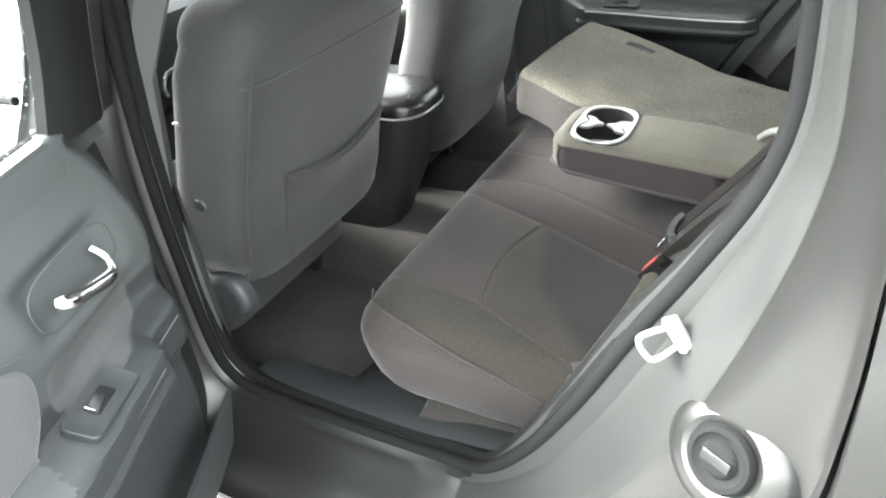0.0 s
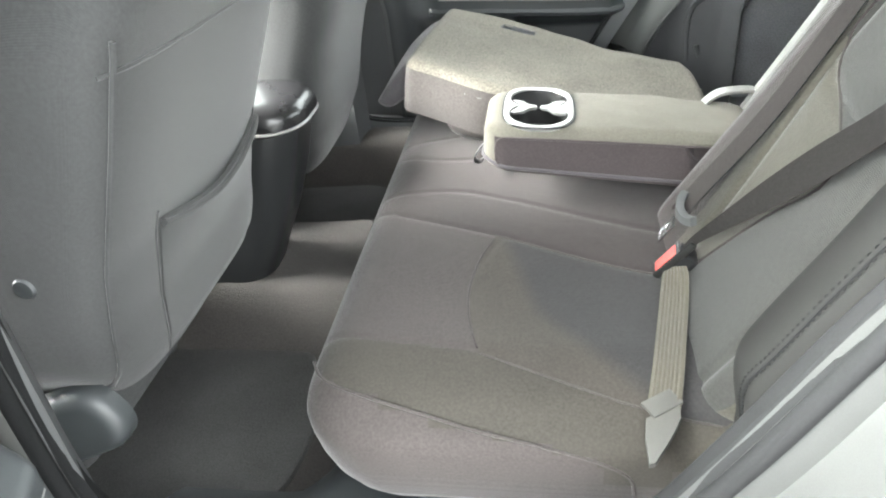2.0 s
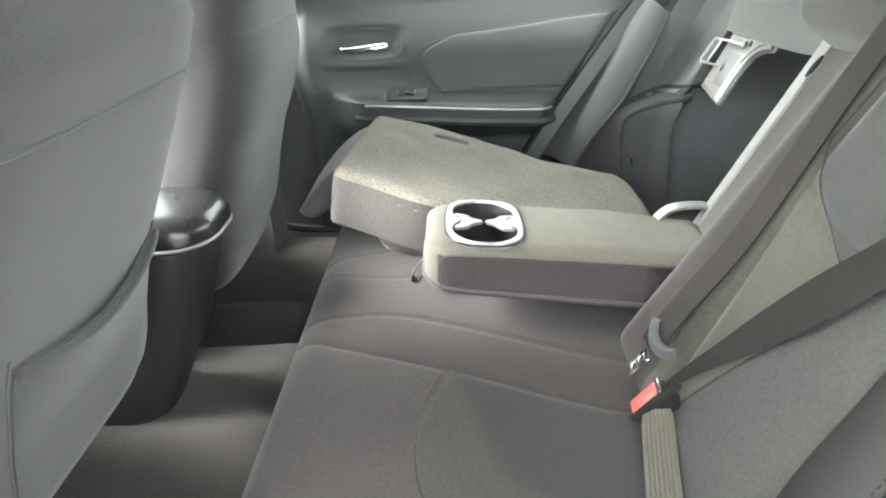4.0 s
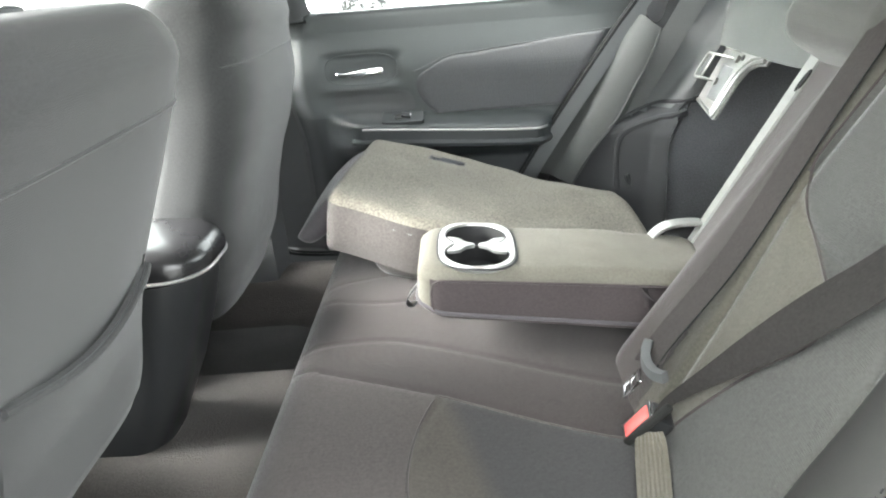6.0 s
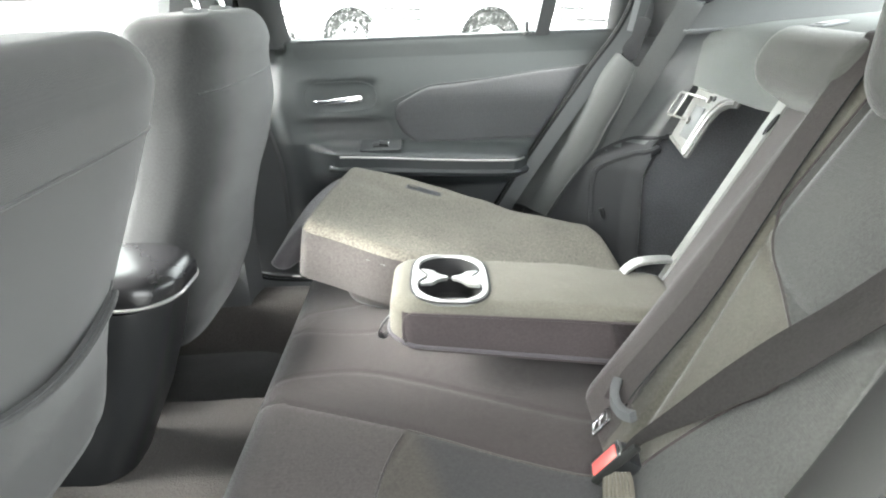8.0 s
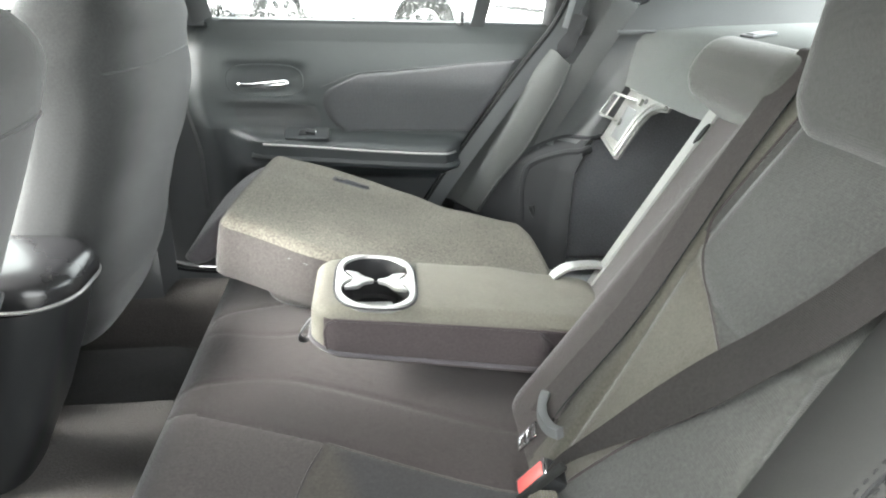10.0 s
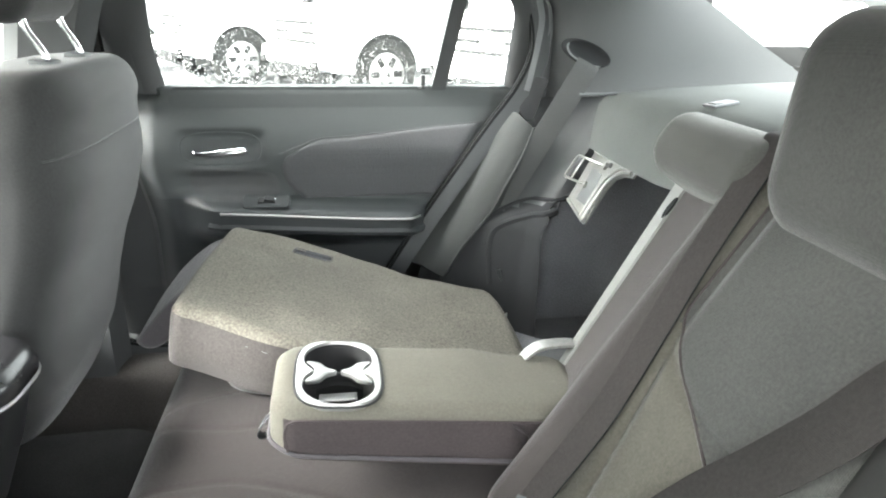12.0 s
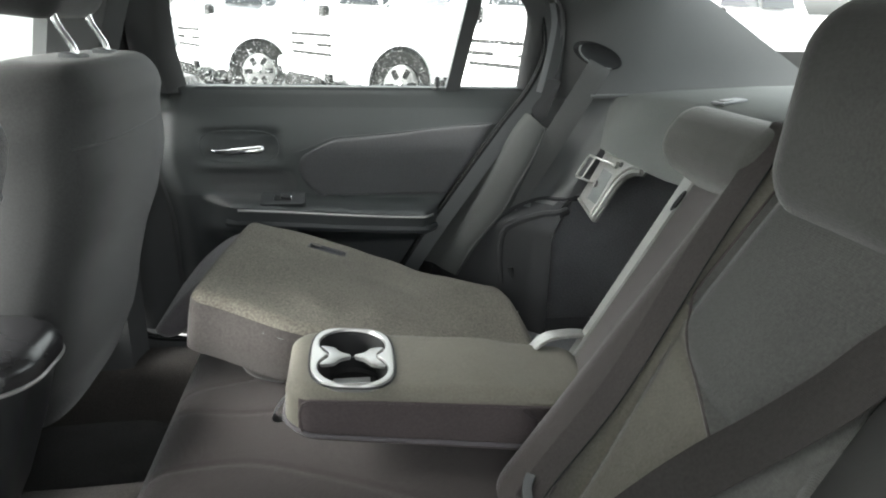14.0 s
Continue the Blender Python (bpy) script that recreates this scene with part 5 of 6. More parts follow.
def folded_back():
    b = thing("folded_rear_seat", (0, 0, 0), "rear backrest folded flat, grey carpeted rear face upwards", "car seat")
    near = lambda s: 0.150 - 0.048 * step(0.0, 0.32, s) - 0.014 * s
    far = lambda s: 0.566 - 0.078 * step(0.08, 0.75, s) - 0.018 * s
    left = lambda q: -0.413 + 0.040 * q ** 1.5
    right = lambda q: 0.176 + 0.012 * math.sin(math.pi * q)
    top = lambda x, y: 0.637 - 0.2386 * x + 0.0207 * y
    hx, hy, h = 0.29, 0.21, 0.112

    def place(p, sink=0.0):
        """From the plan of the block to its tilted, slightly tapered shape."""
        s, q = (p[0] / hx + 1) / 2, max(0.0, (p[1] / hy + 1) / 2)
        x, y = left(q) + (right(q) - left(q)) * s, near(s) + (far(s) - near(s)) * q
        bulge = 0.012 * math.sin(math.pi * min(1, max(0, p[2] / h)))
        x -= 0.018 * (1 - p[2] / h) * (1 - s)
        y -= bulge * (1 - q) - bulge * q
        return Vector((x, y, top(x, y) - h + p[2] - sink))
    wave = lambda x, y: 0.005 * noise.noise(Vector((x * 6, y * 6, 2))) + 0.003 * noise.noise(Vector((x * 15, y * 15, 5))) - 0.006 * step(0.12, 0.2, y) * step(-0.1, 0.2, x)
    v, f = pillow(hx, hy, 0.024, h, 0.020, 72, 60, 0.02, wave)
    v = [place(p) for p in v]
    mid, tilt = Vector((-0.202, 0.470)), radians(-13)

    def slot_at(x, y):
        d = Vector((x, y)) - mid
        return d.x * math.cos(tilt) + d.y * math.sin(tilt), -d.x * math.sin(tilt) + d.y * math.cos(tilt)

    def in_slot(q):
        if len(q) > 4 or min(v[i].z - top(v[i].x, v[i].y) for i in q) < -0.03:
            return False
        a, c = slot_at(sum(v[i].x for i in q) / 4, sum(v[i].y for i in q) / 4)
        return abs(a) < 0.036 and abs(c) < 0.011
    cut = [q for q in f if not in_slot(q)]
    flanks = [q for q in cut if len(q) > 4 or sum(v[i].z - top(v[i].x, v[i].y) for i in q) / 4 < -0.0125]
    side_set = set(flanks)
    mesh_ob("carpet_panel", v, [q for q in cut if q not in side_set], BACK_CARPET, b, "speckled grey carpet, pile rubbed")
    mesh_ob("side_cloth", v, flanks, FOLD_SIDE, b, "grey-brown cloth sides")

    def slot_ring(k, dz):
        out = []
        for x, y in round_rect(0.040 * k, 0.0145 * k, 0.004):
            wx, wy = mid.x + x * math.cos(tilt) - y * math.sin(tilt), mid.y + x * math.sin(tilt) + y * math.cos(tilt)
            out.append((wx, wy, top(wx, wy) + dz))
        return out
    mesh_ob("slot", *loft([slot_ring(1.05, -0.008), slot_ring(1.0, 0.0006), slot_ring(0.96, -0.001), slot_ring(0.93, -0.010), slot_ring(0.3, -0.011)]), TRUNK_FELT, b, "sunken strap slot in the carpet")
    # padded face underneath, headrest beyond the front end
    w, g = pillow(0.25, 0.18, 0.05, 0.05, 0.03, 20, 20)
    mesh_ob("padded_face", moved(w, pose(-0.10, 0.32, 0.566, 180, 13.4, 0)), g, FOLD_SIDE, b, "grey cloth face turned down")
    run = spline([(-0.360, 0, 0.716), (-0.410, 0, 0.704), (-0.464, 0, 0.664), (-0.506, 0, 0.616), (-0.524, 0, 0.594)], 6)
    rings = []
    for i, p in enumerate(run):
        t = i / (len(run) - 1)
        way = (run[min(len(run) - 1, i + 1)] - run[max(0, i - 1)]).normalized()
        up = Vector((way.z, 0, -way.x))
        if up.z < 0:
            up = -up
        thick = 0.030 * (1 - 0.80 * t ** 3)
        half = 0.135 * (1 - 0.45 * t ** 5)
        rings.append([Vector((p.x, 0.430 - 0.035 * t + c, p.z)) + up * (d - thick * 0.9) for c, d in round_rect(half, thick, thick * 0.95, 6)])
    mesh_ob("headrest", *loft(rings), FOLD_HEAD, b, "smooth mauve-grey headrest pointing forwards and down")
    w, g = loft([[place((-hx + 0.118 + 0.030 * i, -hy - 0.0012 - 0.0018 * k, 0.026 + 0.058 * j)) for i, j in ((0, 0), (1, 0), (1.9, 0), (1.9, 1), (1, 1), (0, 1))] for k in (0, 1)])
    mesh_ob("side_patch", w, g, TRUNK_FELT, b, "dark felt patch on the side")
    bar("hinge", [(0.225, 0.585, 0.60), (0.243, 0.578, 0.54), (0.249, 0.577, 0.481)], 0.010, BLACK_PLASTIC, b, "black hinge arm")
    part("hinge_bolt", drum(0.012, 0.014, pose(0.249, 0.570, 0.484, 90, 0, 0), 12), STEEL, b, "bright hinge bolt")
    return b


def armrest():
    a = thing("armrest", (0, 0, 0), "folded-down grey cloth centre armrest with cup holders", "armrest")
    cx, cy, hx, hy, h = -0.018, -0.010, 0.226, 0.096, 0.080
    zt = lambda x: 0.681 - 0.0787 * (x + 0.018) - 0.004 * step(0.03, 0.16, x)
    zb = lambda x: 0.595 - 0.135 * (x + 0.08) + 0.008 * step(-0.20, -0.244, x)

    def place(p):
        x, y = cx + p[0], cy + p[1]
        k = p[2] / h
        inward = 0.022 * step(0.068, 0.082, x - 0.045 * (1 - k)) * (1 - step(0.70, 0.82, k))
        y += inward if p[1] < 0 else -0.012 * step(0.05, 0.10, x)
        x -= 0.004 * (1 - k) * step(-0.12, -0.20, p[0])
        y += 0.006 * (1 - k) * (1 if p[1] < 0 else -1)
        return Vector((x, y, zb(x) + (zt(x) - zb(x)) * k))
    v, f = pillow(hx, hy, 0.040, h, 0.022, 84, 44, 0.014, lambda x, y: -0.0012 * (1 + noise.noise(Vector((x * 22, y * 22, 0)))), 0.003)
    ux, uy = -0.153 - cx, -0.009 - cy

    def span(q):
        return [sum(v[i][k] for i in q) / len(q) for k in range(3)]

    def inside(q):
        if len(q) > 4:
            return False
        x, y, z = span(q)
        return z > 0.06 and (abs(x - ux) / 0.056) ** 3 + (abs(y - uy) / 0.085) ** 3 < 1

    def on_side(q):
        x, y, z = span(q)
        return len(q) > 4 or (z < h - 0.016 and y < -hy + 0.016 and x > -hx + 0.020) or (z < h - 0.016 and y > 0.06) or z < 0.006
    # olive top, mauve sides; light from above also put into their contrast
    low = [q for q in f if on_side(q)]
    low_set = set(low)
    mesh_ob("top_pad", [place(p) for p in v], [q for q in f if q not in low_set and not inside(q)], ARM_TOP, a, "olive-grey cloth top, paler for light from above")
    mesh_ob("body", [place((p[0], p[1] + (0.0015 if p[1] < 0 else 0), p[2])) for p in v], low, ARM_SIDE, a, "mauve-grey cloth sides, darkened for their shade")
    on = lambda x, z, d=0.0008: place((x, -hy - d, z))
    bar("side_seam", spline([on(-hx + 0.026, 0.012), on(-hx + 0.022, 0.03), on(-hx + 0.022, h - 0.032), on(-hx + 0.030, h - 0.018), on(-hx + 0.06, h - 0.0155), on(0.0, h - 0.0155), on(0.12, h - 0.0155), on(hx - 0.03, h - 0.015)], 8), 0.0022, ARM_SIDE, a, sides=6)
    bar("side_seam", [on(0.097, h - 0.017), on(0.121, 0.040), on(0.131, 0.034), on(0.125, 0.012)], 0.0020, ARM_SIDE, a, sides=6)
    rect = round_rect(hx + 0.0015, hy + 0.0030, 0.04, 8)
    loop = []
    for (xa, ya), (xb, yb) in zip(rect, rect[1:] + rect[:1]):
        n = max(1, int(math.hypot(xb - xa, yb - ya) / 0.02))
        loop += [place((xa + (xb - xa) * i / n, ya + (yb - ya) * i / n, 0.012)) for i in range(n)]
    bar("piping", loop, 0.0030, FOLD_HEAD, a, "grey piping along the lower edge", closed=True)
    strap = spline([(-0.225, 0.020, 0.632), (-0.250, 0.012, 0.622), (-0.268, 0.004, 0.604), (-0.272, 0.000, 0.592), (-0.262, 0.002, 0.588), (-0.250, 0.008, 0.600)], 6)
    mesh_ob("pull_strap", *ribbon(strap, (0.1, 1, 0), 0.016, 0.0024), BLACK_PLASTIC, a, "black pull strap loop")
    # cup holder: bright rim round two joined wells, a fish-tail grip from each side
    tz = lambda x: zt(x) - zt(-0.153)
    base = zt(-0.153)
    R, C = 0.0493, 0.0358
    turns = [2 * math.pi * (i + 0.5) / 96 for i in range(96)]

    def well(w):
        """How far the joined round wells reach from their middle in the direction w."""
        cs, sn = math.cos(w), abs(math.sin(w))
        return C * sn + math.sqrt(max(0, R * R - (C * cs) ** 2))

    def outer(w, ax=0.0600, ay=0.0895):
        cs, sn = abs(math.cos(w)), abs(math.sin(w))
        return 1 / ((cs / ax) ** 3.3 + (sn / ay) ** 3.3) ** (1 / 3.3)

    def ring(reach, z):
        return [(-0.153 + r * math.cos(w), -0.009 + r * math.sin(w), base + tz(-0.153 + r * math.cos(w)) + z) for w, r in ((w, reach(w)) for w in turns)]
    mesh_ob("cup_rim", *loft([ring(lambda w: outer(w) - 0.001, -0.006), ring(outer, 0.0015), ring(lambda w: outer(w) - 0.0015, 0.0040), ring(lambda w: max(well(w) + 0.0020, outer(w) - 0.0045), 0.0046), ring(lambda w: well(w) + 0.0014, 0.0040), ring(well, 0.0018), ring(lambda w: well(w) - 0.0002, -0.001)], False), SATIN, a, "satin silver cup holder rim")
    bar("rim_gap", ring(lambda w: outer(w) + 0.0016, 0.0008), 0.0016, WELL, a, "dark gap round the rim", sides=6, closed=True)
    mesh_ob("cup_well", *loft([ring(lambda w: well(w) - 0.0003, 0.0), ring(lambda w: well(w) * 0.985, -0.02), ring(lambda w: well(w) * 0.93, -0.062), ring(lambda w: well(w) * 0.88, -0.066), ring(lambda w: well(w) * 0.3, -0.066), ring(lambda w: well(w) * 0.01, -0.066)], False), WELL, a, "black cup well")
    for s in (-1, 1):
        half = [(0.0030, 0.0030), (0.0065, 0.0058), (0.0140, 0.0105), (0.0205, 0.0185), (0.0250, 0.0280), (0.0315, 0.0330), (0.0420, 0.0360), (0.0465, 0.0340), (0.0430, 0.0260), (0.0375, 0.0150), (0.0345, 0.0060), (0.0355, 0.0)]
        pts = [(-0.153 + s * x, -0.009 + 0.80 * y) for x, y in smooth2d(half, 3)]
        pts += [(x, -0.018 - y) for x, y in reversed(pts[:-1])]
        shrink = lambda k: [(-0.153 + s * 0.028 + (x + 0.153 - s * 0.028) * k, -0.009 + (y + 0.009) * k) for x, y in pts]
        mesh_ob("cup_grip", *loft([[(x, y, base + tz(x) + z) for x, y in shrink(k)] for z, k in ((-0.003, 0.97), (0.0005, 1.0), (0.0022, 0.985), (0.0028, 0.93))]), SATIN, a, "satin silver fish-tail cup grip")
    part("grip_link", box((0.010, 0.003, 0.002), 0.0006, pose(-0.153, -0.009, base - 0.001)), BLACK_PLASTIC, a)
    part("cup_liner", box((0.054, 0.044, 0.003), 0.001, pose(-0.155, -0.020, base - 0.034, -20, 0, 0)), SATIN, a, "satin flap in the cup well")
    return a


def belts():
    t = thing("centre_seat_belt", (0, 0, 0), "dark grey centre seat belt hanging loose down the backrest", "seat belt")
    path = [on_back(-0.150, 0.610, -0.10), on_back(-0.152, 0.634, -0.05), on_back(-0.156, 0.626, -0.006), on_back(-0.165, 0.594, 0.009), on_back(-0.186, 0.46, 0.012), on_back(-0.205, 0.37, 0.012), on_back(-0.233, 0.25, 0.016), on_back(-0.250, 0.130, 0.028), on_back(-0.268, 0.095, 0.035)]
    mesh_ob("webbing", *ribbon(spline(path, 8), (0, 1, 0.05), 0.048, 0.0016), WEB_BLACK, t, "dark grey webbing")
    # thin dark bar stands in for the shade under the belt's edge
    bar("edge_shade", [p + Vector((0, -0.0242, -0.0012)) for p in spline(path, 8)[18:]], 0.0011, RUBBER, t, "dark woven edge", 6)
    grip = spline([on_back(-0.243, 0.110, 0.036), on_back(-0.258, 0.101, 0.040), on_back(-0.282, 0.097, 0.042), on_back(-0.304, 0.100, 0.040), on_back(-0.318, 0.108, 0.036)], 5)
    mesh_ob("tongue_grip", *ribbon(grip, [S_UP * 0.8 + S_OUT * 0.5] * len(grip), 0.013, 0.011), QUARTER, t, "grey plastic belt tongue grip")
    x_ax = (Vector((0.0225, -0.272, 0.591)) - on_back(-0.281, 0.078, 0.038)).normalized()
    z_ax = (S_OUT - x_ax * S_OUT.dot(x_ax)).normalized()
    y_ax = z_ax.cross(x_ax)
    base = on_back(-0.279, 0.080, 0.038)
    m = Matrix(((x_ax.x, y_ax.x, z_ax.x, base.x), (x_ax.y, y_ax.y, z_ax.y, base.y), (x_ax.z, y_ax.z, z_ax.z, base.z), (0, 0, 0, 1)))
    plate = [box((0.038, 0.0055, 0.003), 0.0008, m @ pose(0.019, s * 0.0085, 0)) for s in (-1, 1)] + [box((d, 0.022, 0.003), 0.0008, m @ pose(x, 0, 0)) for x, d in ((0.005, 0.010), (0.021, 0.005), (0.036, 0.005))]
    verts, faces = [], []
    for bm in plate:
        k = len(verts)
        bm.verts.index_update()
        verts += [q.co.copy() for q in bm.verts]
        faces += [[q.index + k for q in fc.verts] for fc in bm.faces]
        bm.free()
    mesh_ob("tongue_plate", verts, faces, CHROME, t, "chrome belt tongue with two square holes")
    # outboard belt, fastened
    o = thing("outboard_seat_belt", (0, 0, 0), "outboard seat belt fastened across the seat, twisted grey webbing", "seat belt")
    along = Vector((0.55, -0.18, 0.82)).normalized()
    lap = spline([(0.031, -0.353, 0.592), (0.029, -0.372, 0.574), (0.022, -0.41, 0.565), (0.012, -0.46, 0.560), (0.002, -0.51, 0.556), (-0.008, -0.555, 0.550), (-0.013, -0.575, 0.545)], 6)
    side_way = [along.lerp(Vector((0.98, 0.0, 0.18)), min(1, 4.5 * i / len(lap))) for i in range(len(lap))]
    mesh_ob("lap_webbing", *ribbon(lap, side_way, 0.037, 0.0016, 7), WEB_LIT, o, "pale tan ribbed lap webbing")
    sh = [on_back(-0.348, 0.07, 0.030), on_back(-0.350, 0.100, 0.033), on_back(-0.384, 0.178, 0.032), on_back(-0.420, 0.268, 0.028), on_back(-0.448, 0.335, 0.026), on_back(-0.476, 0.40, 0.028), on_back(-0.500, 0.468, 0.031), on_back(-0.56, 0.60, 0.03), on_back(-0.62, 0.68, 0.0)]
    pts = spline(sh, 10)
    flat = (Vector((0, 0.86, 0)) + S_UP * 0.45).normalized()
    across = []
    for i in range(len(pts)):
        turn = 50 * (1 - step(0.10, 0.50, i / len(pts)))
        across.append(flat * math.cos(radians(turn)) + S_OUT * math.sin(radians(turn)))
    mesh_ob("shoulder_webbing", *ribbon(pts, across, lambda q: 0.012 + 0.042 * step(0.10, 0.46, q), 0.0014), WEB_SHADED, o, "dark grey shoulder webbing")
    a, c = Vector((0.010, -0.342, 0.571)), Vector((0.048, -0.359, 0.629))
    x_ax = (c - a).normalized()
    z_ax = (S_OUT - x_ax * S_OUT.dot(x_ax)).normalized()
    y_ax = z_ax.cross(x_ax)
    q = (a + c) / 2
    part("tongue_bar", box((0.080, 0.007, 0.011), 0.003, Matrix(((x_ax.x, y_ax.x, z_ax.x, q.x), (x_ax.y, y_ax.y, z_ax.y, q.y), (x_ax.z, y_ax.z, z_ax.z, q.z), (0, 0, 0, 1)))), VINYL, o, "dark grey tongue bar")
    fold = [(-0.033, -0.588, 0.549), (0.006, -0.564, 0.551), (0.005, -0.585, 0.549), (-0.008, -0.610, 0.545), (-0.029, -0.640, 0.538), (-0.035, -0.641, 0.537), (-0.036, -0.61, 0.545)]
    mesh_ob("anchor_cover", *loft([[(x, y, z + dz) for x, y, z in fold] for dz in (-0.006, 0.001)]), ANCHOR, o, "pale grey anchor cover")
    part("anchor_hem", box((0.043, 0.024, 0.005), 0.002, pose(-0.013, -0.566, 0.5515, 6, 0, 34)), ANCHOR, o, "stitched hem of the webbing")
    k = thing("belt_buckle", (0, 0, 0), "black belt buckle with red release button", "buckle")
    x_ax = along
    z_ax = (S_OUT - x_ax * S_OUT.dot(x_ax)).normalized()
    y_ax = z_ax.cross(x_ax)
    q = Vector((0.0225, -0.331, 0.5905))
    bm = Matrix(((x_ax.x, y_ax.x, z_ax.x, q.x), (x_ax.y, y_ax.y, z_ax.y, q.y), (x_ax.z, y_ax.z, z_ax.z, q.z), (0, 0, 0, 1)))
    part("housing", box((0.056, 0.032, 0.030), 0.006, bm @ pose(0, 0, -0.017)), BLACK_PLASTIC, k)
    part("button_edge", box((0.052, 0.028, 0.004), 0.0015, bm @ pose(0, 0, -0.001)), CHROME, k, "bright edge round the button")
    part("button_gap", box((0.0495, 0.0255, 0.004), 0.001, bm @ pose(0, 0, -0.0004)), BLACK_PLASTIC, k)
    part("button", box((0.043, 0.0195, 0.006), 0.002, bm), RED, k, "red release button")
    part("stalk", box((0.03, 0.02, 0.06), 0.004, bm @ pose(-0.01, 0.0, -0.045)), BLACK_PLASTIC, k)
    # far belt down the pillar
    q = thing("far_seat_belt", (0, 0, 0), "grey seat belt running down the rear pillar", "seat belt")
    fp = spline([(0.414, 0.616, 1.071), (0.398, 0.606, 1.048), (0.352, 0.610, 0.965), (0.300, 0.620, 0.868), (0.232, 0.634, 0.745), (0.165, 0.648, 0.64), (0.12, 0.655, 0.57)], 8)
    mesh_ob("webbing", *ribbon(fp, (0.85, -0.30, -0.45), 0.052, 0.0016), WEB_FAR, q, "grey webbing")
    tilt = radians(-22)
    guide = lambda k, dy: [(0.413 + 0.050 * k * math.cos(a) * math.cos(tilt) - 0.023 * k * math.sin(a) * math.sin(tilt), 0.622 + dy - 0.012 * math.cos(a) * k, 1.090 + 0.050 * k * math.cos(a) * math.sin(tilt) + 0.023 * k * math.sin(a) * math.cos(tilt)) for a in [2 * math.pi * i / 32 for i in range(32)]]
    mesh_ob("guide", *loft([guide(1.12, 0.020), guide(1.04, 0.0), guide(0.97, -0.003), guide(0.90, 0.001), guide(0.55, 0.008), guide(0.1, 0.010)]), WHEELHOUSE, q, "sunken dark grey belt guide")
    bar("guide_lip", guide(0.98, -0.004)[15:29], 0.0022, TRIM_PLASTIC, q, "bright lip where the belt comes out", 8)


def console():
    c = thing("centre_console", (0, 0, 0), "black centre console with padded lid", "console")
    rings = []
    for z, back, w in ((0.34, -0.715, 0.075), (0.40, -0.69, 0.08), (0.50, -0.642, 0.086), (0.60, -0.605, 0.092), (0.68, -0.583, 0.096), (0.690, -0.582, 0.096)):
        rings.append([(back - 0.32 + x, y, z) for x, y in round_rect(0.32, w, 0.06, 8)])
    mesh_ob("body", *loft(rings), BLACK_PLASTIC, c)
    ring = lambda z, k: [(-0.888 + x * k, y * k, z) for x, y in round_rect(0.322, 0.095, 0.07, 8)]
    mesh_ob("lid", *loft([ring(0.697, 0.985), ring(0.700, 1.0), ring(0.714, 1.0), ring(0.727, 0.975), ring(0.735, 0.92), ring(0.740, 0.8), ring(0.742, 0.5)]), CONSOLE_LID, c, "glossy black padded lid")
    bar("lid_seam", ring(0.6955, 0.995), 0.0032, SATIN, c, "bright seam under the lid", closed=True)
    return c


def floor_mat(side):
    m = thing("floor_mat", (0, 0, 0), "dark carpet floor mat in the rear footwell", "floor mat", "floor mats")
    out = smooth2d([(-1.05, -0.165), (-0.66, -0.165), (-0.59, -0.195), (-0.562, -0.27), (-0.550, -0.36), (-0.552, -0.435), (-0.570, -0.495), (-0.612, -0.530), (-0.68, -0.538), (-0.86, -0.528), (-1.05, -0.52)], 6)
    rows = [[(x, y * -side, z) for x, y in out] for z in (0.250, 0.262)]
    rows.append([(-0.80 + (x + 0.80) * 0.985, (-0.37 + (y + 0.37) * 0.98) * -side, 0.265) for x, y in out])
    mesh_ob("mat", *loft(rows), MAT_RUBBER, m)


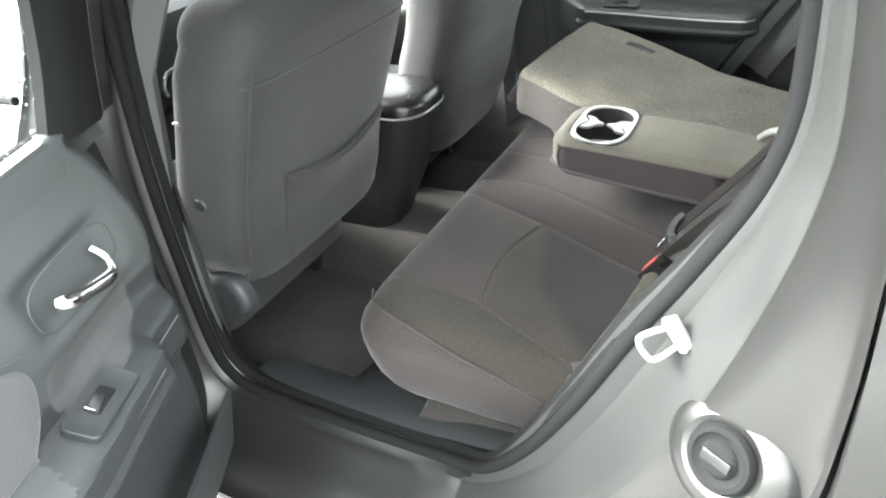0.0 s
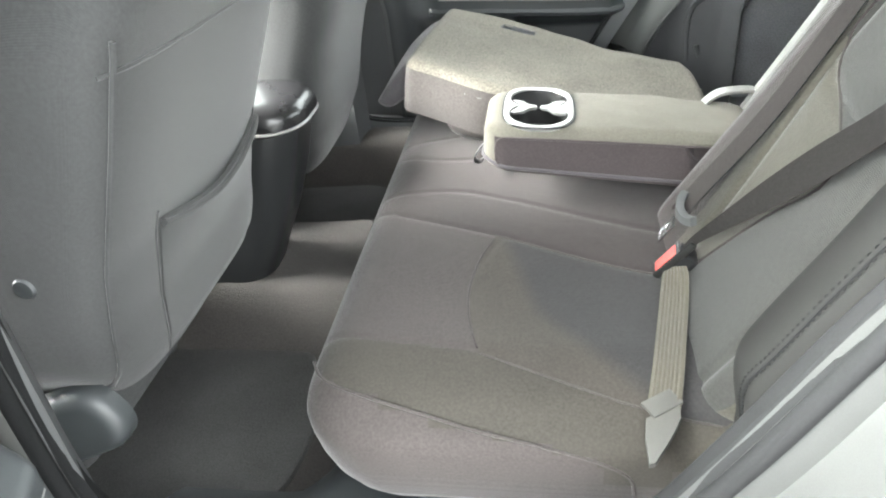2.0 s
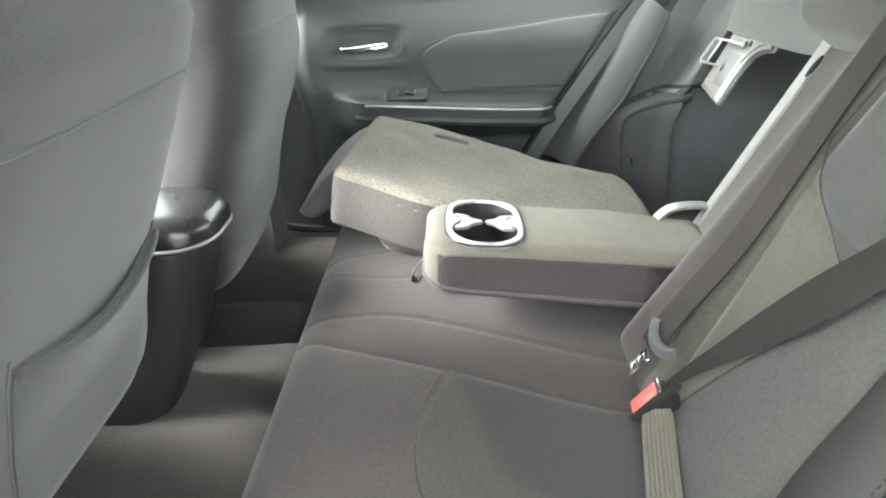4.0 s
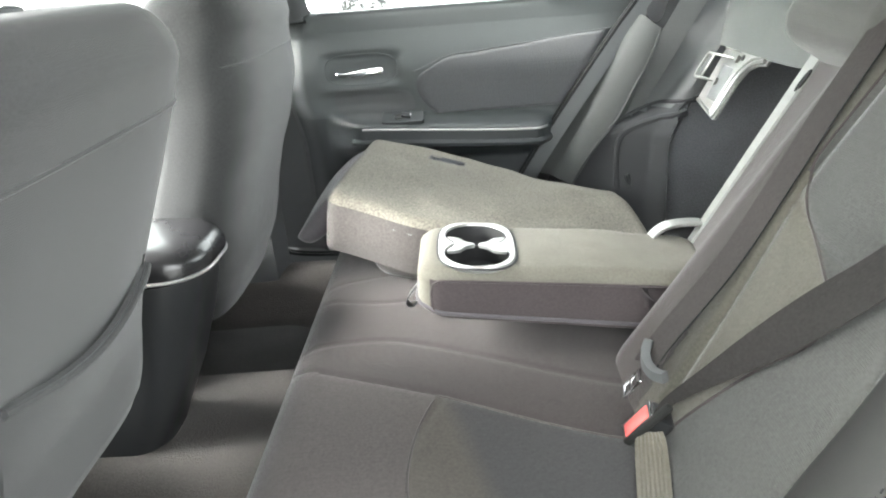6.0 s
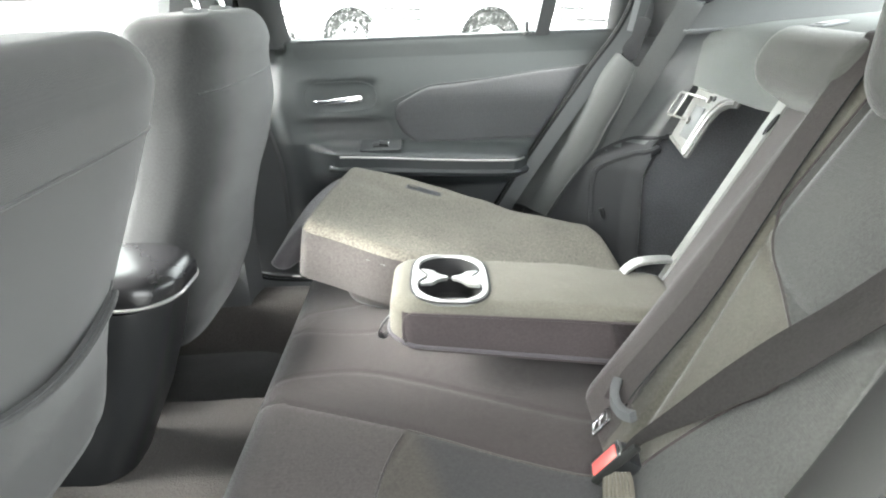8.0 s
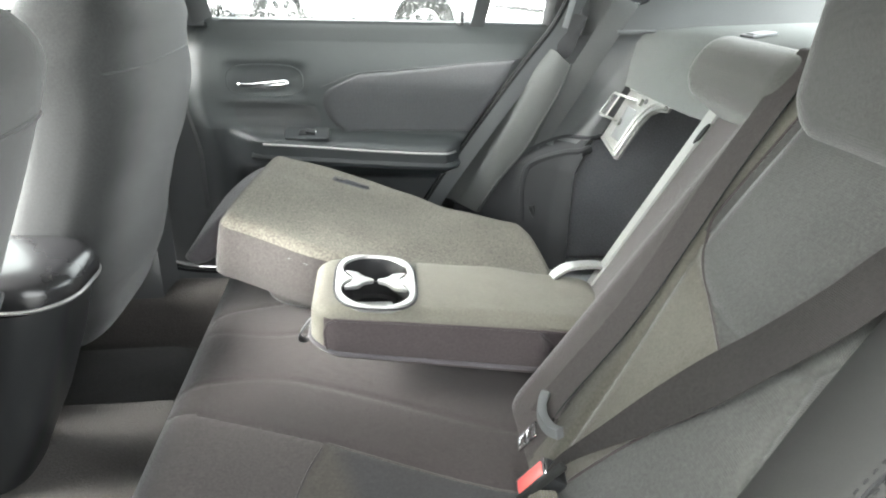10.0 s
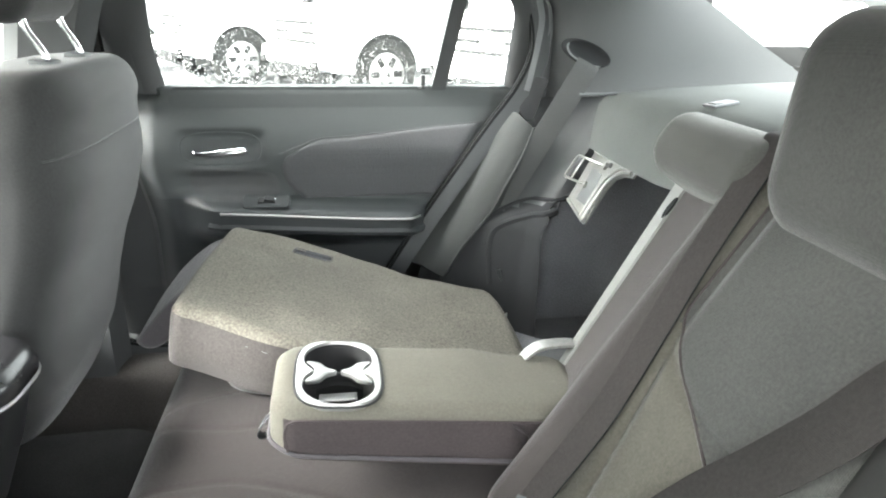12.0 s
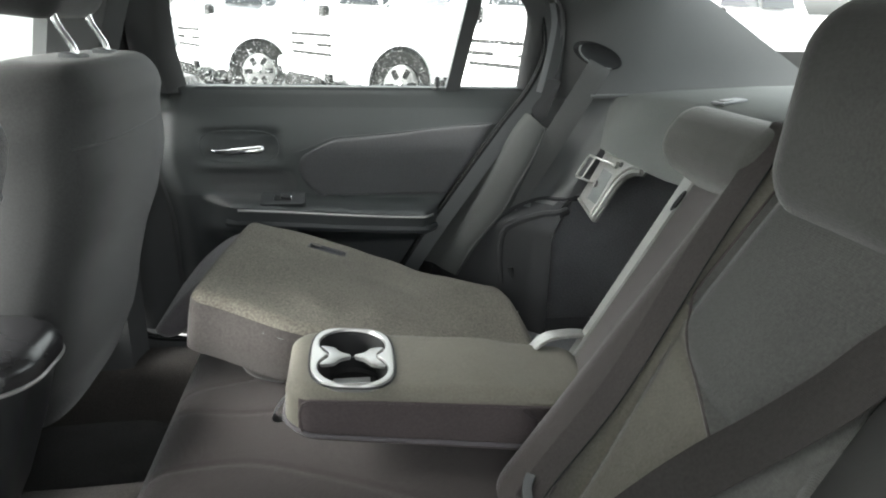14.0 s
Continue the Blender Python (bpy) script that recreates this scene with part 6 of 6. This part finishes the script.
def jamb_details():
    s = thing("door_striker", (0.112, -0.742, 0.80), "zinc-plated door striker loop on the jamb", "door striker")
    s.matrix_world = pose(0.136, -0.764, 0.822, 0, -30, 0) @ Matrix.Scale(0.52, 4)
    loop = spline([(0.012, 0, -0.022), (-0.032, -0.02, -0.03), (-0.046, -0.026, -0.018), (-0.046, -0.026, 0.018), (-0.032, -0.02, 0.03), (0.012, 0, 0.022)], 4)
    bar("loop", loop, 0.0065, WHITE_PLASTIC, s, "bright steel loop", 10)
    part("base_plate", box((0.034, 0.016, 0.085), 0.006, pose(0.022, 0.002, 0.0)), WHITE_PLASTIC, s)
    for dz in (-0.03, 0.03):
        part("bolt", drum(0.009, 0.01, pose(0.02, -0.006, dz, 90, 0, 0), 12), STEEL, s)
    n = Vector((-0.42, -0.80, 0.42)).normalized()
    e = Vector((0, 0, 1)).cross(n).normalized()
    g = n.cross(e)
    at = Matrix(((e.x, g.x, n.x, 0.206), (e.y, g.y, n.y, -0.835), (e.z, g.z, n.z, 0.753), (0, 0, 0, 1)))
    p = thing("jamb_plug", at, "dark rubber door bumper plug in the painted jamb", "plug")
    turn = [2 * math.pi * i / 36 for i in range(36)]
    rings = lambda prof: [[(r * math.cos(a), r * math.sin(a), z) for a in turn] for r, z in prof]
    mesh_ob("boss", *loft(rings([(0.074, -0.030), (0.068, -0.016), (0.060, -0.004), (0.050, 0.003), (0.041, 0.005), (0.036, 0.002), (0.02, 0.001)])), PAINT, p, "raised painted boss")
    mesh_ob("plug", *loft(rings([(0.034, 0.002), (0.034, 0.006), (0.031, 0.010), (0.026, 0.011), (0.023, 0.008), (0.019, 0.007), (0.017, 0.010), (0.012, 0.012), (0.004, 0.012)])), RUBBER, p, "black rubber plug")
    part("slot", box((0.030, 0.011, 0.004), 0.001, pose(0, 0, 0.0125)), BLACK_PLASTIC, p)


def latch():
    up, out = Vector((0.425, 0, 0.905)), Vector((-0.905, 0, 0.425))
    at = lambda y, h, o=0.0: Vector((0.425, y, 0.887)) + up * h + out * o
    l = thing("seat_latch", (0, 0, 0), "bare steel seat-back latch bracket on the trunk opening", "latch bracket")
    edge = [(0.552, 0.0), (0.461, 0.003), (0.40, 0.002), (0.337, 0.0), (0.340, -0.012), (0.375, -0.018), (0.402, -0.032), (0.416, -0.06), (0.428, -0.142), (0.440, -0.146), (0.559, -0.129), (0.562, -0.12)]
    mesh_ob("plate", *loft([[at(y, h, o) for y, h in edge] for o in (-0.004, 0.001)]), STEEL, l, "pressed steel plate")
    for dy, r in ((0.004, 0.006), (0.024, 0.004)):
        bar("flange", spline([at(0.434 + dy, -0.138, 0.003), at(0.424 + dy, -0.075, 0.003), at(0.412 + dy, -0.042, 0.003), at(0.385 + dy * 0.6, -0.018 + dy * 0.4, 0.003), at(0.345, -0.006 + dy * 0.3, 0.003)], 5), r, STEEL, l)
    bar("flange", [at(0.549, -0.002, 0.002), at(0.47, 0.0, 0.002)], 0.004, STEEL, l)
    bar("flange", [at(0.556, -0.125, 0.002), at(0.44, -0.141, 0.002)], 0.004, STEEL, l)
    part("recess", box((0.055, 0.004, 0.075), 0.001, Matrix.Translation(at(0.492, -0.075, 0.0)) @ Matrix(((0, -0.905, 0.425, 0), (1, 0, 0, 0), (0, 0.425, 0.905, 0), (0, 0, 0, 1)))), TRIM_PLASTIC, l, "dull recess in the plate")
    bar("loop", [at(0.468, -0.018, 0.002), at(0.50, -0.022, 0.022), at(0.560, -0.026, 0.027), at(0.566, -0.032, 0.027), at(0.578, -0.078, 0.027), at(0.572, -0.082, 0.027), at(0.53, -0.078, 0.022), at(0.512, -0.075, 0.002)], 0.0028, STEEL, l, "steel latch loop")
    bar("loop_rail", [at(0.526, -0.024, 0.027), at(0.540, -0.079, 0.027)], 0.0024, STEEL, l, "inner wire of the latch loop")
    for y, h in ((0.466, -0.018), (0.512, -0.075)):
        part("bolt", drum(0.009, 0.010, Matrix.Translation(at(y, h, 0.003)) @ Matrix.Rotation(radians(-65), 4, "Y"), 6, 0), STEEL, l)
    part("hole", drum(0.006, 0.006, Matrix.Translation(at(0.448, -0.012, 0.0)) @ Matrix.Rotation(radians(-65), 4, "Y"), 12, 0), BLACK_PLASTIC, l)


def shelf_cover():
    c = thing("tether_cover", pose(0.505, 0.215, 1.036, 0, -4, 22) @ Matrix.Scale(0.62, 4), "pale plastic tether anchor cover on the parcel shelf", "anchor cover")
    part("cover", box((0.10, 0.045, 0.008), 0.003), TRIM_PLASTIC, c)
    part("opening", box((0.035, 0.025, 0.004), 0.001, pose(-0.02, 0, 0.0045)), BLACK_PLASTIC, c)


# ---- outside ----
def wheel(parent, x, y, r, w, out):
    wheel_ob = new("wheel")
    wheel_ob.parent = parent
    wheel_ob.matrix_local = pose(x, y, r, 90, 0, 0)
    prof = [(0.62, -0.5), (0.9, -0.5), (0.98, -0.42), (1.0, -0.3), (1.0, 0.3), (0.98, 0.42), (0.9, 0.5), (0.62, 0.5)]
    rings = [[(r * k * math.cos(a), r * k * math.sin(a), w * h) for k, h in prof] for a in [2 * math.pi * i / 32 for i in range(32)]]
    mesh_ob("tyre", *loft(rings, False, True, True), TYRE, wheel_ob)
    part("rim", drum(r * 0.63, w * 0.8, None, 32, 0.01), SATIN, wheel_ob)
    for i in range(6):
        part("spoke_gap", box((r * 0.28, r * 0.17, 0.02), 0.004, pose(0, 0, 0, 0, 0, 60 * i) @ pose(r * 0.38, 0, out * w * 0.4)), TRUCK_TRIM, wheel_ob)
    part("cap", drum(r * 0.12, 0.03, pose(0, 0, out * w * 0.42), 16, 0.004), CHROME, wheel_ob)


def pickup(at, turn, paint, label):
    """A parked pickup; its nose points along its own -x."""
    t = thing("pickup_truck", pose(at[0], at[1], 0, 0, 0, turn), label, "truck", "parked trucks")
    def sect(x, low, belt, w, top=None, tw=None):
        pts = [(-w, low), (-w - 0.02, (low + belt) / 2), (-w, belt - 0.06), (-w + 0.06, belt)]
        if top:
            pts += [(-tw, top - 0.05), (-tw + 0.1, top)]
            pts += [(tw - 0.1, top), (tw, top - 0.05)]
        else:
            pts += [(-w + 0.1, belt + 0.02), (-0.2, belt + 0.05), (0.2, belt + 0.05), (w - 0.1, belt + 0.02)]
        pts += [(w - 0.06, belt), (w, belt - 0.06), (w + 0.02, (low + belt) / 2), (w, low)]
        return [(x, y, z) for y, z in pts]
    body = [sect(-0.02, 0.50, 0.98, 0.76), sect(0.05, 0.42, 1.06, 0.87), sect(0.5, 0.44, 1.14, 0.96), sect(1.25, 0.48, 1.20, 0.97),
            sect(1.35, 0.48, 1.22, 0.97, 1.24, 0.88), sect(2.1, 0.48, 1.22, 0.97, 1.84, 0.72), sect(3.4, 0.48, 1.22, 0.97, 1.86, 0.72), sect(3.75, 0.48, 1.22, 0.97, 1.26, 0.88), sect(3.85, 0.48, 1.24, 0.97), sect(5.5, 0.52, 1.26, 0.95)]
    mesh_ob("body", *loft(body), paint, t)
    for s in (-1, 1):
        for x0, x1 in ((1.95, 2.65), (2.72, 3.35)):
            mesh_ob("side_window", [(x0, s * 0.925, 1.34), (x1, s * 0.925, 1.34), (x1 - 0.05, s * 0.775, 1.76), (x0 + (0.28 if x0 < 2 else 0), s * 0.775, 1.76)], [(0, 1, 2, 3)], DARK_GLASS, t, smooth=False)
        for x in (0.62, 4.30):
            a = [radians(180 * i / 16) for i in range(17)]
            v, f = loft([[(x + 0.46 * k * math.cos(q), s * yy, 0.42 + 0.46 * k * math.sin(q)) for q in a] for k, yy in ((1.0, 0.90), (1.02, 1.0), (1.0, 1.03), (0.95, 1.03), (0.94, 0.985))], False, False)
            mesh_ob("wheel_arch", v, f, paint, t)
            # flat dark half-disc in place of the well's shade
            well = [(x + 0.43 * math.cos(q), s * 0.996, 0.42 + 0.43 * math.sin(q)) for q in a]
            mesh_ob("wheel_well", *loft([[(px, py - s * 0.06, pz) for px, py, pz in well], well]), TYRE, t, "dark wheel well")
            wheel(t, x, s * 0.905, 0.40, 0.26, -s)
        headlight = part("headlight", box((0.10, 0.26, 0.24), 0.03, pose(0.04, s * 0.74, 0.86)), paint, t, "pale headlight")
        part("lens", box((0.02, 0.20, 0.17), 0.02, pose(-0.015, s * 0.74, 0.86)), SATIN, headlight, "clear lens")
        part("fog_light", box((0.06, 0.17, 0.10), 0.02, pose(-0.165, s * 0.72, 0.50)), VOID, t)
        part("tow_hook", box((0.06, 0.035, 0.09), 0.012, pose(-0.185, s * 0.42, 0.40)), TRUCK_TRIM, t)
        part("side_mirror", box((0.12, 0.22, 0.20), 0.04, pose(1.62, s * 1.10, 1.22)), TRUCK_TRIM, t)
        part("step_bar", box((2.6, 0.10, 0.07), 0.02, pose(2.5, s * 0.90, 0.40)), TRUCK_TRIM, t)
    part("grille", box((0.06, 1.22, 0.36), 0.02, pose(-0.02, 0, 0.84)), paint, t, "white grille surround")
    # closed plates, black in place of the shade inside the slots
    for z, runs in ((0.955, ((0, 1.16),)), (0.840, ((-0.38, 0.40), (0.38, 0.40))), (0.735, ((0, 1.16),))):
        for y, wide in runs:
            part("grille_slot", box((0.012, wide, 0.042), 0.004, pose(-0.051, y, z)), VOID, t, "near-black plate for the shade in a grille opening")
    part("badge", box((0.02, 0.30, 0.075), 0.02, pose(-0.058, 0, 0.84)), SATIN, t)
    part("bumper", box((0.22, 1.62, 0.22), 0.05, pose(-0.07, 0, 0.56)), paint, t)
    part("bumper_intake", box((0.08, 1.0, 0.16), 0.02, pose(-0.145, -0.05, 0.42)), VOID, t, "near-black plate for the shade in the lower air intake")
    part("air_dam", box((0.10, 1.7, 0.14), 0.03, pose(-0.03, 0, 0.36)), VOID, t, "black lower air dam")
    part("licence_plate", box((0.015, 0.30, 0.13), 0.004, pose(-0.186, 0, 0.57)), WHITE_PAINT, t)
    part("windscreen", box((0.02, 1.45, 0.78), 0.01, pose(1.71, 0, 1.545, 0, 50, 0)), DARK_GLASS, t)
    part("tailgate", box((0.06, 1.8, 0.6), 0.02, pose(5.5, 0, 0.92)), paint, t)
    return t


def tree(at, h, seed):
    rnd = random.Random(seed)
    t = thing("tree", (at[0], at[1], 0), "leafy tree at the edge of the lot", "tree", "trees by the lot")
    bar("trunk", [(0, 0, -0.1), (0.05, 0, h * 0.25), (0.0, 0.08, h * 0.6), (0.1, 0, h * 0.85)], lambda q: 0.16 * (1 - 0.8 * q), BARK, t)
    v, f = [], []
    for k in range(9):
        a, z = rnd.random() * 6.28, h * (0.3 + 0.06 * k)
        reach = h * 0.28 * (0.6 + rnd.random() * 0.5)
        end = Vector((reach * math.cos(a), reach * math.sin(a), z + h * 0.18))
        bar("limb", [(0, 0, z), tuple(end * 0.5 + Vector((0, 0, z * 0.5))), tuple(end)], lambda q: 0.06 * (1 - 0.85 * q), BARK, t, sides=6)
        for c in range(9):
            cen = end * (0.6 + rnd.random() * 0.5) + Vector((rnd.gauss(0, 0.5), rnd.gauss(0, 0.5), rnd.gauss(0, 0.5) + (z * 0.2)))
            for q in range(40):
                p = cen + Vector((rnd.gauss(0, 0.35), rnd.gauss(0, 0.35), rnd.gauss(0, 0.3)))
                d = Vector((rnd.gauss(0, 1), rnd.gauss(0, 1), rnd.gauss(0, 1))).normalized()
                e = d.orthogonal().normalized()
                r = 0.09 + 0.06 * rnd.random()
                i = len(v)
                v += [p - d * r, p + e * r * 0.5, p + d * r, p - e * r * 0.5]
                f.append((i, i + 1, i + 2, i + 3))
    mesh_ob("crown", v, f, LEAF, t, smooth=False)


WATER = bpy.data.materials.new("rain_water")
WATER.use_nodes = True
wb = WATER.node_tree.nodes["Principled BSDF"]
wb.inputs["Transmission Weight"].default_value, wb.inputs["Roughness"].default_value, wb.inputs["IOR"].default_value = 1.0, 0.02, 1.33
BARK = material("bark", (0.10, 0.085, 0.07), 0.9, 0, 40, 0.4, 0.6, 4)
LEAF = material("leaf", (0.09, 0.13, 0.075), 0.6, 0, 30, 0.4, 0.0, 2)


def rain(name, place, n, seed, low=0.0010, high=0.0032):
    """Beads of rain; place(a, b) gives a point on the surface and its outward direction."""
    rnd = random.Random(seed)
    v, f = [], []
    for i in range(n):
        p, out = place(rnd.random(), rnd.random())
        r = low + (high - low) * rnd.random() ** 3
        e = out.orthogonal().normalized()
        g = out.cross(e)
        k = len(v)
        for h, w in ((0.0, 1.0), (0.45, 0.8)):
            v += [p + out * r * h + (e * math.cos(a) + g * math.sin(a)) * r * w for a in [math.pi * q / 3 for q in range(6)]]
        v.append(p + out * r * 0.65)
        f += [(k + q, k + (q + 1) % 6, k + 6 + (q + 1) % 6, k + 6 + q) for q in range(6)] + [(k + 6 + q, k + 6 + (q + 1) % 6, k + 12) for q in range(6)]
    ob = mesh_ob(name, v, f, WATER)
    ob.visible_shadow = False
    return ob


# ---- put together ----
ground()
shell()
far_quarter_trim()
H_FAR = Vector((-0.705, 0.80))
rear_door(lambda pts: [Vector((H_FAR.x + p[0], H_FAR.y - p[1], p[2])) for p in map(Vector, pts)], "closed rear car door with grey cloth insert", "rear doors", QUARTER)
SWING = radians(67)
D_DIR, D_IN = Vector((math.cos(SWING), -math.sin(SWING))), Vector((math.sin(SWING), math.cos(SWING)))
H_NEAR = Vector((-0.728, -0.705))
rear_door(lambda pts: [Vector((H_NEAR.x + p[0] * D_DIR.x + p[1] * D_IN.x, H_NEAR.y + p[0] * D_DIR.y + p[1] * D_IN.y, p[2])) for p in map(Vector, pts)],
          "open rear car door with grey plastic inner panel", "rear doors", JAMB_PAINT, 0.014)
front_seat(-1, 0.0, "front seats")
front_seat(1, 0.03, "front seats", 0.48, False)
rear_cushion()
rear_backrest()
side_bolster()
far_bolster()
folded_back()
armrest()
belts()
console()
for side in (-1, 1):
    floor_mat(side)
jamb_details()
latch()
shelf_cover()
for x, y, paint in ((-4.45, 12.00, GREY_PAINT), (-2.45, 9.96, WHITE_PAINT), (-0.57, 7.86, WHITE_PAINT), (1.40, 5.82, WHITE_PAINT)):
    pickup((x, y), 27, paint, "white pickup truck parked in the lot" if paint is WHITE_PAINT else "dark pickup truck parked in the lot")
for i, (x, y) in enumerate(((-22, -9), (-25, -3), (-21, -14), (-27, 3), (-24, 9))):
    tree((x, y), 6.5 + (i * 37 % 10) * 0.2, i)



def on_far_glass(a, b):
    z = 1.0 + 0.30 * b ** 2.0
    return Vector((-0.53 + 0.80 * a, 0.80 - (0.045 + 0.30 * (z - 1.0)) + 0.006, z)), Vector((0, 0.957, 0.29))


def on_near_glass(a, b):
    z = 1.0 + 0.28 * b
    u, w = 0.18 + 0.76 * a, 0.045 + 0.30 * (z - 1.0) - 0.006
    return Vector((H_NEAR.x + u * D_DIR.x + w * D_IN.x, H_NEAR.y + u * D_DIR.y + w * D_IN.y, z)), Vector((-D_IN.x, -D_IN.y, 0.29)).normalized()


def on_panel(a, b):
    x, z = 0.32 + 0.5 * a, 0.45 + 0.6 * b
    y = -0.866 - 0.018 * math.sin(math.pi * min(1, max(0, (z - 0.3) / 0.8))) + 0.05 * step(0.85, 1.12, z)
    return Vector((x, y - 0.0003, z)), Vector((0, -1, 0.1)).normalized()


tagged(rain("rain_drops", on_far_glass, 9500, 3, 0.0006, 0.0020), "clear rain drops on the far door glass", "rain drops", kind="stuff")
tagged(rain("rain_drops", on_near_glass, 1800, 4, 0.0007, 0.0022), "clear rain drops on the open door's glass", "rain drops", kind="stuff")
tagged(rain("rain_drops", on_panel, 260, 5, 0.0015, 0.004), "rain drops beaded on the quarter panel", "rain drops", kind="stuff")
